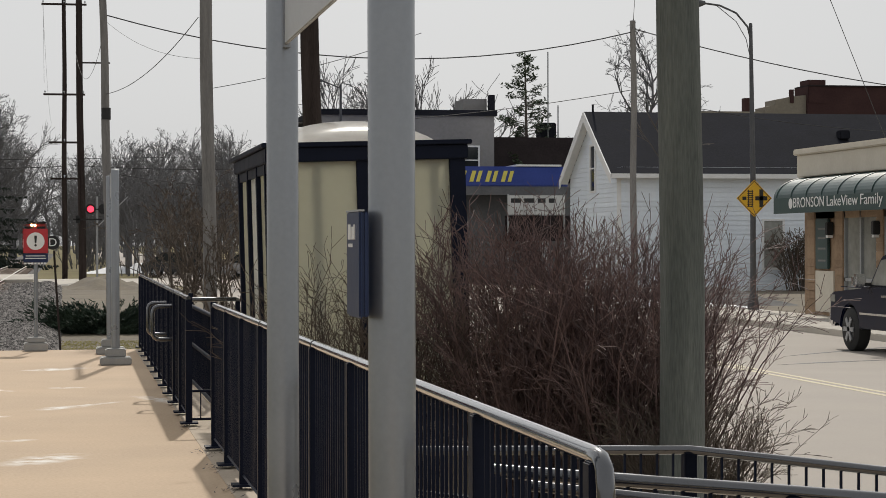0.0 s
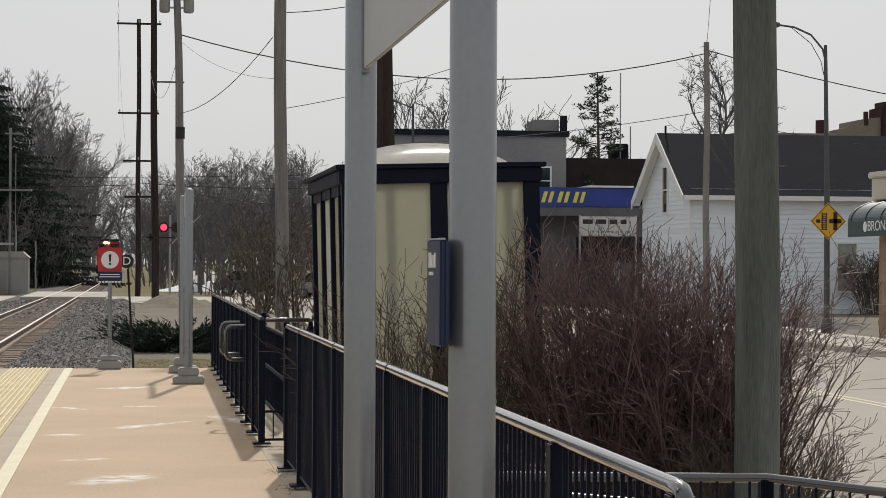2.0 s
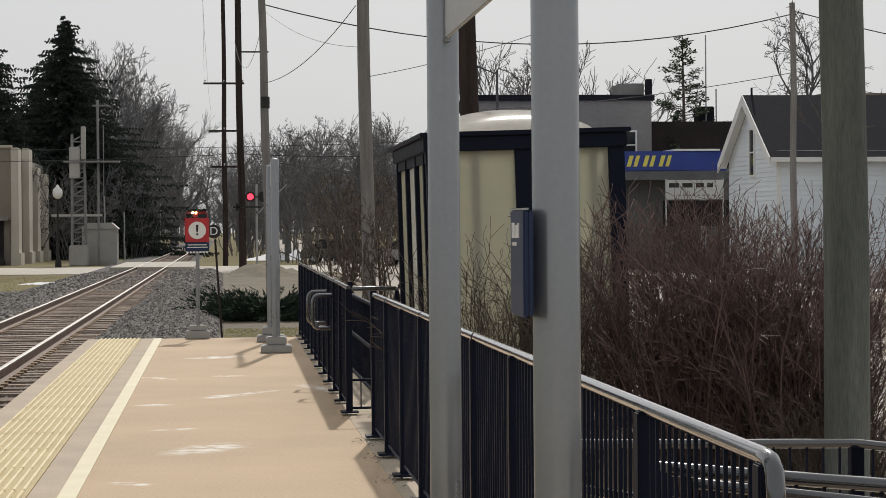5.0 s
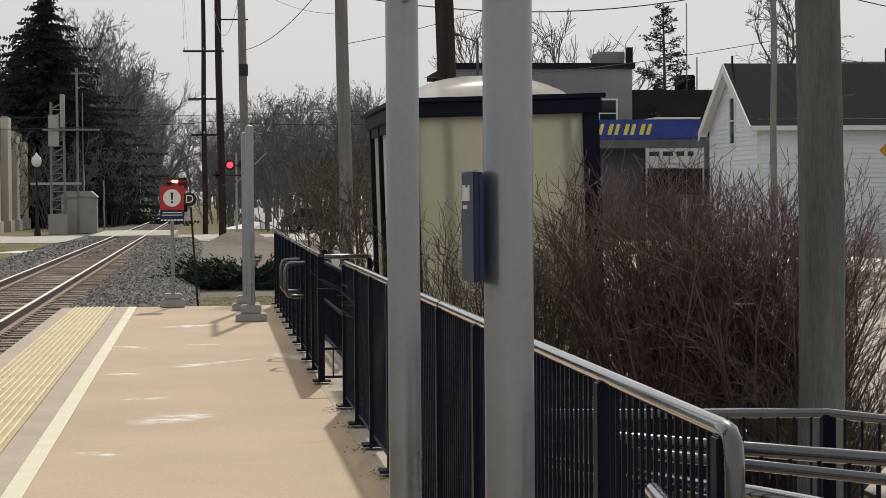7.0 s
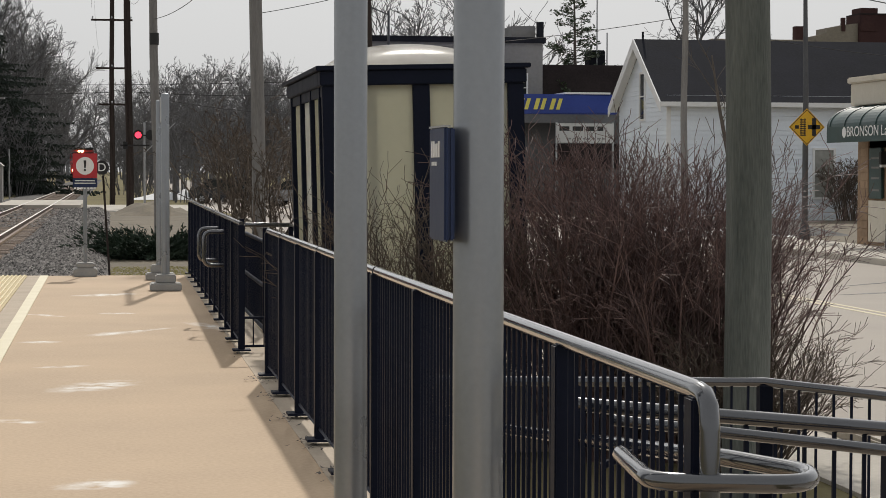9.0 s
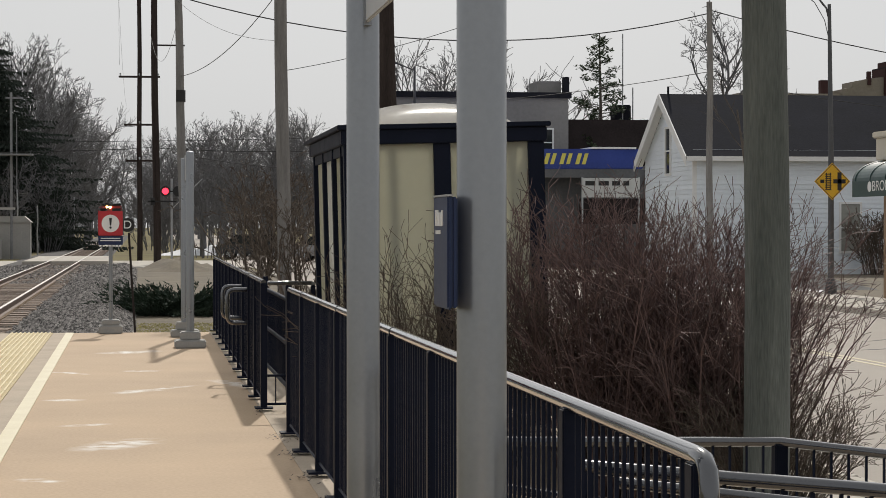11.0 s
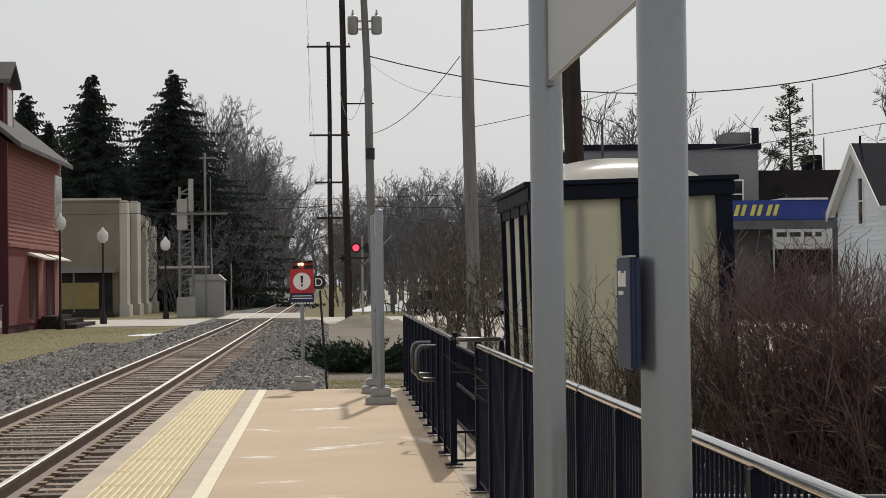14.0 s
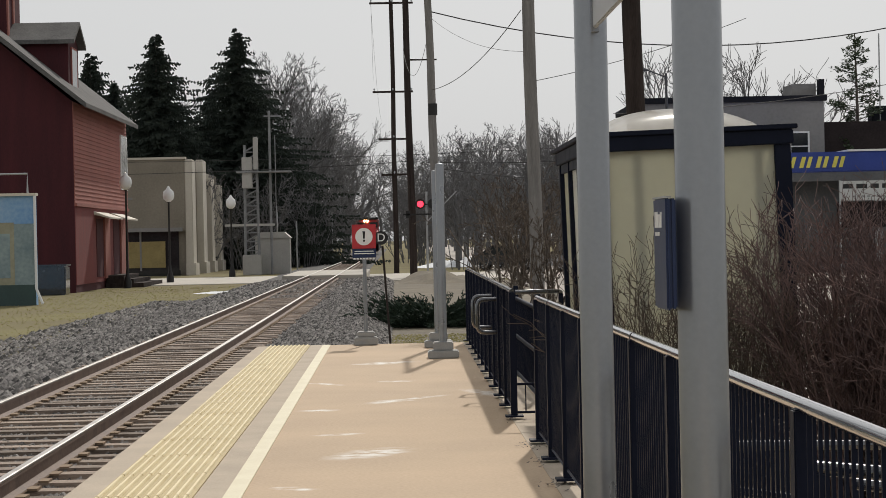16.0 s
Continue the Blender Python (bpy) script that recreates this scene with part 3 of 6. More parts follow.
for k in range(3):
    part("lettering_bar", Mesh().box(-0.0862, 0.02 + 0.022 * k, 1.545, -0.081, 0.035 + 0.022 * k, 1.553), WHITE, box)
station_sign(0.87, 27.05, 29.65, "grey two-post station sign at the platform end", False)

# ---- warning sign at the platform end ----
ws = thing("warning_sign", (-0.185, 30.72, 0), "red warning sign with exclamation mark on thin post", "sign")
part("post", Mesh().tube([(0, 0, 0.1), (0, 0, 1.33)], 0.028, 12), STEEL, ws, smooth=True)
part("plinth", Mesh().box(-0.17, -0.17, 0, 0.17, 0.17, 0.12), PLINTH, ws, bevel=0.015)
part("plinth_cap", Mesh().box(-0.13, -0.13, 0.12, 0.13, 0.13, 0.20), PLINTH, ws, bevel=0.015)
face = part("sign_face", Mesh().box(-0.175, -0.045, 1.425, 0.175, -0.03, 1.780), REDSIGN, ws, "red square face", bevel=0.004)
part("roundel", Mesh().disc((0, -0.046, 1.600), (0, -1, 0), 0.128, 0.003, 32), WHITE, face, "white disc")
part("exclamation_stroke", Mesh().poly([(-0.02, -0.05, 1.680), (0.02, -0.05, 1.680), (0.011, -0.05, 1.570), (-0.011, -0.05, 1.570)], (0, -0.002, 0)), INK, face)
part("exclamation_dot", Mesh().disc((0, -0.05, 1.540), (0, -1, 0), 0.017, 0.002, 16), INK, face)
part("caption_plate", Mesh().box(-0.175, -0.045, 1.290, 0.175, -0.03, 1.420), NAVY, ws, "navy caption plate")
for z, w in ((1.385, 0.14), (1.350, 0.15)):
    part("lettering_bar", Mesh().box(-w, -0.048, z - 0.006, w, -0.045, z + 0.006), WHITE, ws)
for k in range(7):
    part("lettering_bar", Mesh().box(-0.16 + k * 0.047, -0.048, 1.265, -0.13 + k * 0.047, -0.032, 1.287), WHITE, ws)
ds = thing("distance_sign", (0.06, 34.5, GZ), "round black sign lettered D on a thin dark stake", "sign")
part("stake", Mesh().tube([(0.12, 0, 0), (0.0, 0, 2.0)], 0.018, 8), POLEDARK, ds)
dd = part("disc", Mesh().disc((-0.02, -0.02, 2.13), (0, -1, 0), 0.115, 0.012, 28), INK, ds)
text("letter", "D", 0.19, WHITE, dd, pose(-0.02, -0.036, 2.13, 90, 0, 0))

# ---- black picket fences ----
FX = 1.325
pick = Mesh().box(-0.0048, -0.0048, 0.08, 0.0048, 0.0048, 1.05).mesh("picket", BLACK)
post_m = Mesh().box(-0.028, -0.028, 0, 0.028, 0.028, 1.06).mesh("post", BLACK, bevel=0.004)
foot_m = Mesh().box(-0.075, -0.075, 0.004, 0.075, 0.075, 0.018).mesh("foot_plate", BLACK)


def fence(label, pts, step=0.072, posts=1.22, bend=False, zoff=0.0):
    """Picket fence along a line of (x, y, top height, base height)."""
    t = thing("fence", (pts[0][0], pts[0][1], 0), label, "fence", "black platform fences")
    o = Vector((pts[0][0], pts[0][1], 0))
    line = [Vector((p[0], p[1], p[2])) - o for p in pts]
    top = list(line)
    if bend:
        e = line[0]
        top = [e + Vector((0, -0.06, -0.35)), e + Vector((0, -0.06, -0.07)), e + Vector((0, -0.05, -0.025)), e + Vector((0, -0.02, -0.004)), e + Vector((0, 0.03, 0))] + line[1:]
    part("top_rail", Mesh().tube(top, 0.0205, 16), BLACKRAIL, t, "rounded glossy top rail", smooth=True)
    for a, b, pa, pb in zip(line, line[1:], pts, pts[1:]):
        L = (b - a).length
        d = (b - a) / L
        rz = math.atan2(d.y, d.x)
        n = max(2, int(L / step))
        for zz in (0.07,):
            m = Mesh()
            m.tube([a + Vector((0, 0, zz - 1.07)), b + Vector((0, 0, zz - 1.07))], 0.012, 4)
            part("stringer", m, BLACK, t)
        k = max(1, round(L / posts))
        for i in range(k + 1):
            q = a + d * (L * i / k)
            p = part("post", post_m, BLACK, t, loc=(q.x, q.y, q.z - 1.07))
            part("foot_plate", foot_m, BLACK, t, loc=(q.x, q.y, q.z - 1.07))
            if 0 < i < k and i % 2 == 0:
                part("rail_joint", Mesh().tube([q - d * 0.009, q + d * 0.009], 0.0224, 14), INK, t)
        for i in range(1, n):
            q = a + d * (L * i / n)
            part("picket", pick, BLACK, t, loc=(q.x, q.y, q.z - 1.07))
    return t


fence("long black steel picket fence with glossy top rail", [(FX, 4.78, 1.10), (FX, 15.86, 1.09)], bend=True)
fence("black steel picket fence along the far platform", [(1.258, 17.95, 1.09), (1.33, 30.85, 1.09)])
gr = thing("guard_rail", (1.258, 17.95, 0), "black three-bar guard rail beside the shelter opening", "guard rail")
part("top_rail", Mesh().tube([(0.03, 0, 1.08), (0.40, 0, 1.08), (0.42, 0.04, 1.07)], 0.019, 12), BLACKRAIL, gr, smooth=True)
for z in (0.86, 0.44, 0.03):
    part("bar", Mesh().tube([(0.362, 2.1, z), (0.362, 5.6, z)], 0.022, 8), BLACK, gr, smooth=True)
for k in range(1, 24):
    part("picket", Mesh().box(0.357, 2.1 + k * 0.146 - 0.006, 0.03, 0.367, 2.1 + k * 0.146 + 0.006, 0.86), BLACK, gr)
for y in (2.1, 5.6):
    part("post", Mesh().box(0.335, y - 0.028, -0.03, 0.39, y + 0.028, 1.0), BLACK, gr, bevel=0.004)
part("post", Mesh().box(0.40, 0.02, -0.03, 0.44, 0.06, 1.06), BLACK, gr, bevel=0.004)
for x in (0.10, 0.19, 0.28):
    part("picket", Mesh().box(x - 0.005, -0.005, 0.06, x + 0.005, 0.005, 0.30), BLACK, gr)
part("bar", Mesh().tube([(0.03, 0, 0.30), (0.41, 0.03, 0.30)], 0.012, 6), BLACK, gr)
part("bar", Mesh().tube([(0.03, 0, 0.06), (0.41, 0.03, 0.06)], 0.012, 6), BLACK, gr)
fence("black picket fence across the ramp foot", [(1.42, 9.0, 0.685), (2.86, 9.0, 0.66), (3.6, 8.35, 0.61), (5.0, 7.0, 0.54)])
fence("black picket fence beside the ramp", [(1.42, 6.3, 0.90), (2.2, 5.95, 0.86), (3.2, 5.4, 0.81)])


def loop_rail(name, label, pts, r=0.021):
    t = thing(name, (pts[0][0], pts[0][1], 0), label, "handrail", "handrails")
    o = Vector((pts[0][0], pts[0][1], 0))
    # rounded corners
    P = [Vector(p) - o for p in pts]
    out = [P[0]]
    for a, b, c in zip(P, P[1:], P[2:]):
        e = min(0.07, (b - a).length * 0.45, (c - b).length * 0.45)
        p0, p2 = b + (a - b).normalized() * e, b + (c - b).normalized() * e
        for k in range(5):
            s = k / 4
            out.append(p0 * (1 - s) ** 2 + b * 2 * s * (1 - s) + p2 * s * s)
    out.append(P[-1])
    part("bar", Mesh().tube(out, r, 12), BLACKRAIL, t, smooth=True)
    return t, o


for y in (20.4, 21.5):
    t, o = loop_rail("handrail_loop", "black bent handrail loop on the fence", [(FX, y, 0.95), (1.06, y, 0.95), (1.06, y, 0.63), (FX, y, 0.63)])
t, o = loop_rail("handrail", "glossy black ramp handrail with a looped end", [(1.25, 5.12, 0.93), (1.212, 4.74, 0.93), (1.50, 4.66, 0.93), (1.565, 4.80, 0.93), (1.45, 5.05, 0.93), (1.43, 5.3, 0.905), (1.43, 8.9, 0.545)], 0.019)
part("bracket", Mesh().tube([(1.43 - o.x, 5.6 - o.y, 0.875), (1.33 - o.x, 5.62 - o.y, 0.83)], 0.010, 8), BLACK, t)
t, o = loop_rail("handrail", "glossy black handrail along the ramp", [(1.50, 6.20, 0.868), (2.3, 5.80, 0.805), (3.3, 5.25, 0.735)], 0.016)
part("bracket", Mesh().tube([(2.3 - o.x, 5.80 - o.y, 0.805), (2.3 - o.x, 5.9 - o.y, 0.76)], 0.012, 8), BLACK, t)

# ---- shelter ----
sh = thing("shelter", (1.87, 16.74, 0), "black framed passenger shelter with cream panels and skylight dome", "shelter")
sh.rotation_euler = (0, radians(-1.5), 0)
W, D, H = 1.61, 2.85, 2.355
for x0, y0, x1, y1 in ((-0.02, -0.03, W + 0.02, 0.12), (-0.02, D - 0.02, W + 0.02, D + 0.12), (-0.02, 0.12, 0.12, D - 0.02), (W - 0.12, 0.12, W + 0.02, D - 0.02)):
    part("roof_fascia", Mesh().box(x0, y0, 2.20, x1, y1, H - 0.04), BLACK, sh, "black roof fascia", bevel=0.008)
    part("roof_edge", Mesh().box(x0 - 0.03 * (x0 < 0), y0 - 0.03 * (y0 < 0), H - 0.038, x1 + 0.03 * (x1 > W), y1 + 0.2 * (y1 > D), H), BLACK, sh, bevel=0.006)
dome = Mesh()
N1, N2 = 18, 18
for j in range(N2 + 1):
    for i in range(N1 + 1):
        u, v = i / N1 * 2 - 1, j / N2 * 2 - 1
        q = (max(0, 1 - abs(u) ** 2.4) * max(0, 1 - abs(v) ** 2.6)) ** 0.6
        dome.v.append((W / 2 + u * (W / 2 - 0.15), 1.45 + v * 1.2, H - 0.003 + 0.235 * q))
for j in range(N2):
    for i in range(N1):
        a = j * (N1 + 1) + i
        dome.f.append((a, a + 1, a + N1 + 2, a + N1 + 1))
part("skylight_dome", dome, DOME, sh, "pale acrylic skylight dome", smooth=True)
for x, w in ((0, 0.15), (0.717, 0.135), (W - 0.13, 0.13)):
    part("column", Mesh().box(x, 0, -0.08, x + w, 0.09, 2.2), BLACK, sh, bevel=0.005)
    part("column", Mesh().box(x, D - 0.09, -0.08, x + w, D, 2.2), BLACK, sh, bevel=0.005)
SIDE = (0.31, 1.03, 1.90)
for y in SIDE:
    part("column", Mesh().box(0, y - 0.04, -0.08, 0.07, y + 0.04, 2.2), BLACK, sh, bevel=0.005)
    part("column", Mesh().box(W - 0.07, y - 0.04, -0.08, W, y + 0.04, 2.2), BLACK, sh, bevel=0.005)
for x0, x1, xs in ((0.15, 0.717, 0.40), (0.852, W - 0.13, 1.36)):
    part("panel", Mesh().box(x0, 0.035, 0.15, x1, 0.05, 2.2), FROST, sh, "translucent cream wall panel")
    part("sill_rail", Mesh().box(x0, 0.01, 0.08, x1, 0.08, 0.15), BLACK, sh)
    part("stiffener", Mesh().box(xs - 0.035, 0.065, 0.15, xs + 0.035, 0.10, 2.2), BLACK, sh, bevel=0.004)
ENDS = (0.09, *SIDE, D - 0.09)
for i, (y0, y1) in enumerate(zip(ENDS, ENDS[1:])):
    part("panel", Mesh().box(W - 0.045, y0 + 0.04, 0.15, W - 0.03, y1 - 0.04, 2.2), FROST, sh)
    # The third side panel takes the paler copy to look brightly lit.
    part("panel", Mesh().box(0.038, y0 + 0.04, 0.15, 0.05, y1 - 0.04, 2.12), FROSTPALE if i == 2 else FROST, sh)
    part("side_rail", Mesh().box(0.01, y0 + 0.04, 2.12, 0.07, y1 - 0.04, 2.2), BLACK, sh)
bench = thing("bench", (2.75, 17.2, -0.03), "dark steel bench inside the shelter", "bench")
part("seat", Mesh().box(0, 0, 0.42, 0.42, 2.0, 0.46), BLACK, bench, bevel=0.01)
for y in (0.15, 1.8):
    part("leg", Mesh().box(0.05, y, 0, 0.37, y + 0.05, 0.42), BLACK, bench)


# ---- poles, cables and street furniture ----
def pole(name, x, y, h, r0, r1, material, label, lean=(0, 0), base=GZ):
    t = thing(name, (x, y, base), label, "pole", "utility poles")
    n = 12
    m = Mesh()
    m.tube([(lean[0] * k / n + 0.02 * math.sin(k * 0.9) * (k > 0), lean[1] * k / n, h * k / n) for k in range(n + 1)], [r0 + (r1 - r0) * k / n for k in range(n + 1)], 20)
    part("shaft", m, material, t, smooth=True)
    return t


def crossarm(t, z, w, x0=0.0, material=None, pins=3, y=-0.16):
    a = part("crossarm", Mesh().box(x0 - w / 2, y - 0.05, z - 0.06, x0 + w / 2, y + 0.05, z + 0.06), material or POLEDARK, t, bevel=0.008)
    for k in range(pins):
        x = x0 - w / 2 + 0.1 + (w - 0.2) * k / max(1, pins - 1)
        part("insulator", Mesh().lathe([(0.02, z + 0.06), (0.02, z + 0.12), (0.05, z + 0.13), (0.055, z + 0.18), (0.03, z + 0.22)], x, y, 10), GALV, a, smooth=True)
    return a


big = pole("utility_pole", 4.165, 13.32, 10.5, 0.148, 0.125, POLEWOOD, "thick greenish treated timber utility pole")
pole("utility_pole", 3.36, 45.0, 14.0, 0.155, 0.115, POLEGREY, "grey weathered utility pole beyond the fence", (-0.12, 0))
p3 = pole("utility_pole", 4.42, 34.5, 13.0, 0.17, 0.14, POLEDARK, "dark leaning utility pole behind the shelter", (-0.25, 0))
tp = pole("utility_pole", 1.62, 62.0, 11.2, 0.15, 0.10, POLEGREY, "grey utility pole with transformer cans and crossarm", (-0.28, 0))
crossarm(tp, 10.95, 2.05, -0.27)
for sx in (-0.36, 0.36):
    can = part("transformer", Mesh().lathe([(0.12, 9.62), (0.16, 9.66), (0.16, 10.1), (0.17, 10.12), (0.14, 10.17), (0.04, 10.2)], -0.26 + sx, -0.02, 16), GALV, tp, "grey transformer can", smooth=True)
    part("bushing", Mesh().lathe([(0.02, 10.18), (0.045, 10.24), (0.02, 10.3), (0.03, 10.36)], -0.26 + sx, -0.02, 8), PLINTH, can)
part("mount_bar", Mesh().box(-0.6, -0.04, 9.75, 0.1, 0.04, 9.8), GALV, tp)
part("mount_bar", Mesh().box(-0.6, -0.04, 10.0, 0.1, 0.04, 10.05), GALV, tp)
part("band", Mesh().lathe([(0.142, 5.83), (0.142, 6.18)], -0.14, 0, 20), INK, tp, "black painted band")
dp = pole("utility_pole", 1.24, 112.0, 21.5, 0.21, 0.15, POLEDARK, "tall dark utility pole by the crossing", (-0.25, 0))
crossarm(dp, 21.0, 2.6, -0.2)
part("spur_arm", Mesh().box(0, -0.04, 11.9, 1.5, 0.04, 11.98), POLEDARK, dp)
pp = pole("utility_pole", 0.30, 126.0, 17.0, 0.17, 0.12, POLEDARK, "thin utility pole with four crossarms")
for z, w in ((16.7, 2.7), (11.22, 2.5), (8.3, 1.9), (6.1, 1.6)):
    crossarm(pp, z, w)
pole("utility_pole", 18.69, 65.0, 9.42, 0.12, 0.09, POLEGREY, "pale grey slender utility pole before the house")
sl = thing("street_lamp", (20.0, 57.0, GZ + 0.14), "grey steel street lamp with curved arm and diamond sign", "street lamp")
part("column", Mesh().tube([(0, 0, 0), (0, 0, 4), (-0.06, 0, 8.36)], [0.09, 0.08, 0.05], 14), DARKSTEEL, sl, smooth=True)
part("arm", Mesh().tube([(-0.06, 0, 7.9), (-0.15, 0, 8.25), (-0.5, 0, 8.65), (-1.0, 0, 8.86), (-1.5, 0, 8.92)], 0.03, 8), DARKSTEEL, sl, smooth=True)
part("brace", Mesh().tube([(-0.06, 0, 7.3), (-0.2, 0, 7.9), (-0.5, 0, 8.4), (-1.1, 0, 8.86)], 0.012, 6), DARKSTEEL, sl)
part("lamp_head", Mesh().tube([(-1.45, 0, 8.93), (-1.7, 0, 8.9), (-2.1, 0, 8.86)], [0.06, 0.13, 0.08], 12), DARKSTEEL, sl, smooth=True)
part("base", Mesh().lathe([(0.17, 0), (0.17, 0.2), (0.11, 0.45)], 0, 0, 12), DARKSTEEL, sl)
dia = part("diamond_sign", Mesh().poly([(-0.54, -0.1, 3.25), (0, -0.1, 2.71), (0.54, -0.1, 3.25), (0, -0.1, 3.79)], (0, -0.012, 0)), SIGNYEL, sl, "yellow diamond warning sign")
for a in range(4):
    q = [Vector((-0.51, 0, 0)), Vector((0, 0, -0.51)), Vector((0, 0, -0.485)), Vector((-0.485, 0, 0))]
    R = Matrix.Rotation(math.pi / 2 * a, 4, "Y")
    part("border", Mesh().poly([R @ v + Vector((0, -0.113, 3.25)) for v in q], (0, -0.003, 0)), INK, dia)
part("symbol", Mesh().box(0.03, -0.118, 3.19, 0.40, -0.113, 3.31).box(0.155, -0.118, 2.99, 0.275, -0.1135, 3.51), INK, dia, "black crossroad symbol")
part("symbol", Mesh().box(-0.36, -0.118, 3.20, -0.24, -0.113, 3.30), INK, dia)
tr = Mesh()
tr.box(-0.19, -0.117, 3.0, -0.165, -0.113, 3.5).box(-0.075, -0.117, 3.0, -0.05, -0.113, 3.5)
for k in range(8):
    tr.box(-0.21, -0.118, 3.0 + k * 0.063, -0.03, -0.1132, 3.03 + k * 0.063)
part("symbol", tr, INK, dia, "black railway track symbol")

cables = (((4.16, 13.3, 9.5), (18.66, 65, 8.6), 0.9, 0.012), ((1.40, 62, 8.43), (18.66, 65, 8.5), 1.1, 0.03), ((18.7, 65, 8.6), (40, 72, 6.8), 0.6, 0.03),
          ((1.40, 62, 8.3), (3.28, 45, 5.6), 0.3, 0.008), ((1.49, 62, 6.05), (3.12, 45, 6.5), 0.33, 0.016), ((1.51, 62, 3.7), (9.5, 70, 3.55), 0.25, 0.02), ((3.4, 45, 4.95), (8.5, 47.5, 6.5), 0.12, 0.012),
          ((3.4, 45, 7.05), (9.0, 47, 9.0), 0.35, 0.016), ((0.6, 62, 10.9), (-0.2, 112, 20.9), 1.2, 0.012), ((2.6, 62, 10.5), (3.25, 45, 8.8), 0.3, 0.016), ((-0.9, 126, 16.9), (-1.0, 112, 21.0), 1.4, 0.012),
          ((-1.0, 126, 16.9), (-1.0, 230, 15), 2, 0.012), ((-0.9, 126, 11.4), (-0.95, 126.1, 16.8), 0.0, 0.012), ((-40, 128, 6.6), (0.3, 126, 6.3), 0.5, 0.03), ((0.3, 126, 6.4), (24, 130, 7.4), 0.6, 0.03),
          ((-40, 135, 7.4), (24, 136, 7.9), 0.6, 0.025), ((4.3, 34.5, 11.5), (-0.2, 62, 11), 0.5, 0.012), ((18.69, 65, 6.6), (10, 90, 6.9), 0.3, 0.02), ((18.7, 65, 6.4), (40, 80, 6.2), 0.5, 0.02),
          ((9.0, 20, 6.5), (30, 60, 9.8), 0.5, 0.012), ((19.3, 50, 8.6), (21.2, 50, 4.11), 0.0, 0.015), ((-0.2, 62, 10.9), (-1.5, 112, 20.9), 1.0, 0.01), ((0.9, 112, 12), (1.45, 62, 8.0), 1.5, 0.012))
al = thing("street_lamp", (14.27, 104.0, GZ), "small dark street lamp with a short straight arm", "street lamp")
part("column", Mesh().tube([(0, 0, 0), (0, 0, 10.3)], [0.10, 0.06], 10), DARKSTEEL, al, smooth=True)
part("arm", Mesh().tube([(0, 0, 10.1), (-1.0, 0, 10.5)], 0.035, 8), DARKSTEEL, al, smooth=True)
part("lamp_head", Mesh().tube([(-0.9, 0, 10.47), (-1.1, 0, 10.5), (-1.5, 0, 10.58)], [0.05, 0.1, 0.06], 10), DARKSTEEL, al, smooth=True)
for a, b, sag, rad in cables:
    a, b = Vector(a), Vector(b)
    o = a.copy()
    pts = [a.lerp(b, k / 16) - o - Vector((0, 0, sag * 4 * (k / 16) * (1 - k / 16))) for k in range(17)]
    single("overhead_cable", Mesh().tube(pts, rad * 0.62, 5), WIRE, "thin black overhead cable between poles", "cable", "overhead cables", loc=o)

# crossing signal by the tall pole
cs = thing("crossing_signal", (1.95, 108, GZ), "railway crossing signal with red lamp lit", "signal")
part("mast", Mesh().tube([(0, 0, 0), (0, 0, 4.6)], 0.06, 10), GALV, cs)
part("lamp_bar", Mesh().box(-0.4, -0.06, 3.9, 0.4, 0.0, 3.96), INK, cs)
for x, mt in ((-0.33, REDLIT), (0.33, INK)):
    hd = part("lamp_hood", Mesh().disc((x, -0.1, 3.94), (0, -1, 0), 0.27, 0.05, 24), INK, cs, "black round target")
    part("lens", Mesh().disc((x, -0.155, 3.94), (0, -1, 0), 0.17, 0.03, 20), mt, hd)
part("lower_lamp", Mesh().box(-1.1, -0.1, 3.2, -0.88, 0.1, 3.6), INK, cs)
part("lower_lamp", Mesh().box(-1.25, -0.1, 3.36, 0.25, 0.02, 3.44), INK, cs)
gb = part("gate_bar", Mesh().tube([(0, -0.2, 3.0), (1.6, -0.2, 4.6)], 0.03, 6), GALV, cs)

# signal tower, cabinets and lamps across the track
tw = thing("signal_tower", (-9.0, 132, GZ), "grey galvanised crossing signal tower with ladder", "signal tower")
for x in (-0.45, 0.45):
    for y in (-0.3, 0.3):
        part("leg", Mesh().tube([(x, y, 0), (x * 0.85, y, 8.4)], 0.07, 8), TOWERGREY, tw)
for k in range(14):
    z = 0.4 + k * 0.58
    for y in (-0.3, 0.3):
        part("brace", Mesh().tube([(-0.45, y, z), (0.45, y, z + 0.5)], 0.03, 5), TOWERGREY, tw)
        part("rung", Mesh().tube([(-0.45, y, z), (0.45, y, z)], 0.03, 5), TOWERGREY, tw)
part("platform", Mesh().box(-0.9, -0.6, 6.6, 2.6, 0.6, 6.7), TOWERGREY, tw)
part("signal_cabinet", Mesh().box(-0.55, -0.5, 5.6, 0.1, 0.1, 7.6), CABGREY, tw, bevel=0.04)
part("signal_cabinet", Mesh().box(0.2, -0.5, 6.8, 0.5, -0.1, 8.9), CABGREY, tw, bevel=0.04)
part("lower_box", Mesh().box(-0.6, -0.6, 0, 0.6, 0.6, 1.3), CABGREY, tw, bevel=0.04)
part("cross_plank", Mesh().box(-1.7, -0.35, 3.15, 1.5, -0.25, 3.3), CABGREY, tw)
part("side_mast", Mesh().tube([(1.25, 0, 0), (1.25, 0, 10.6)], 0.08, 8), TOWERGREY, tw)
part("top_arm", Mesh().box(0.9, -0.05, 10.2, 2.0, 0.05, 10.3), TOWERGREY, tw)
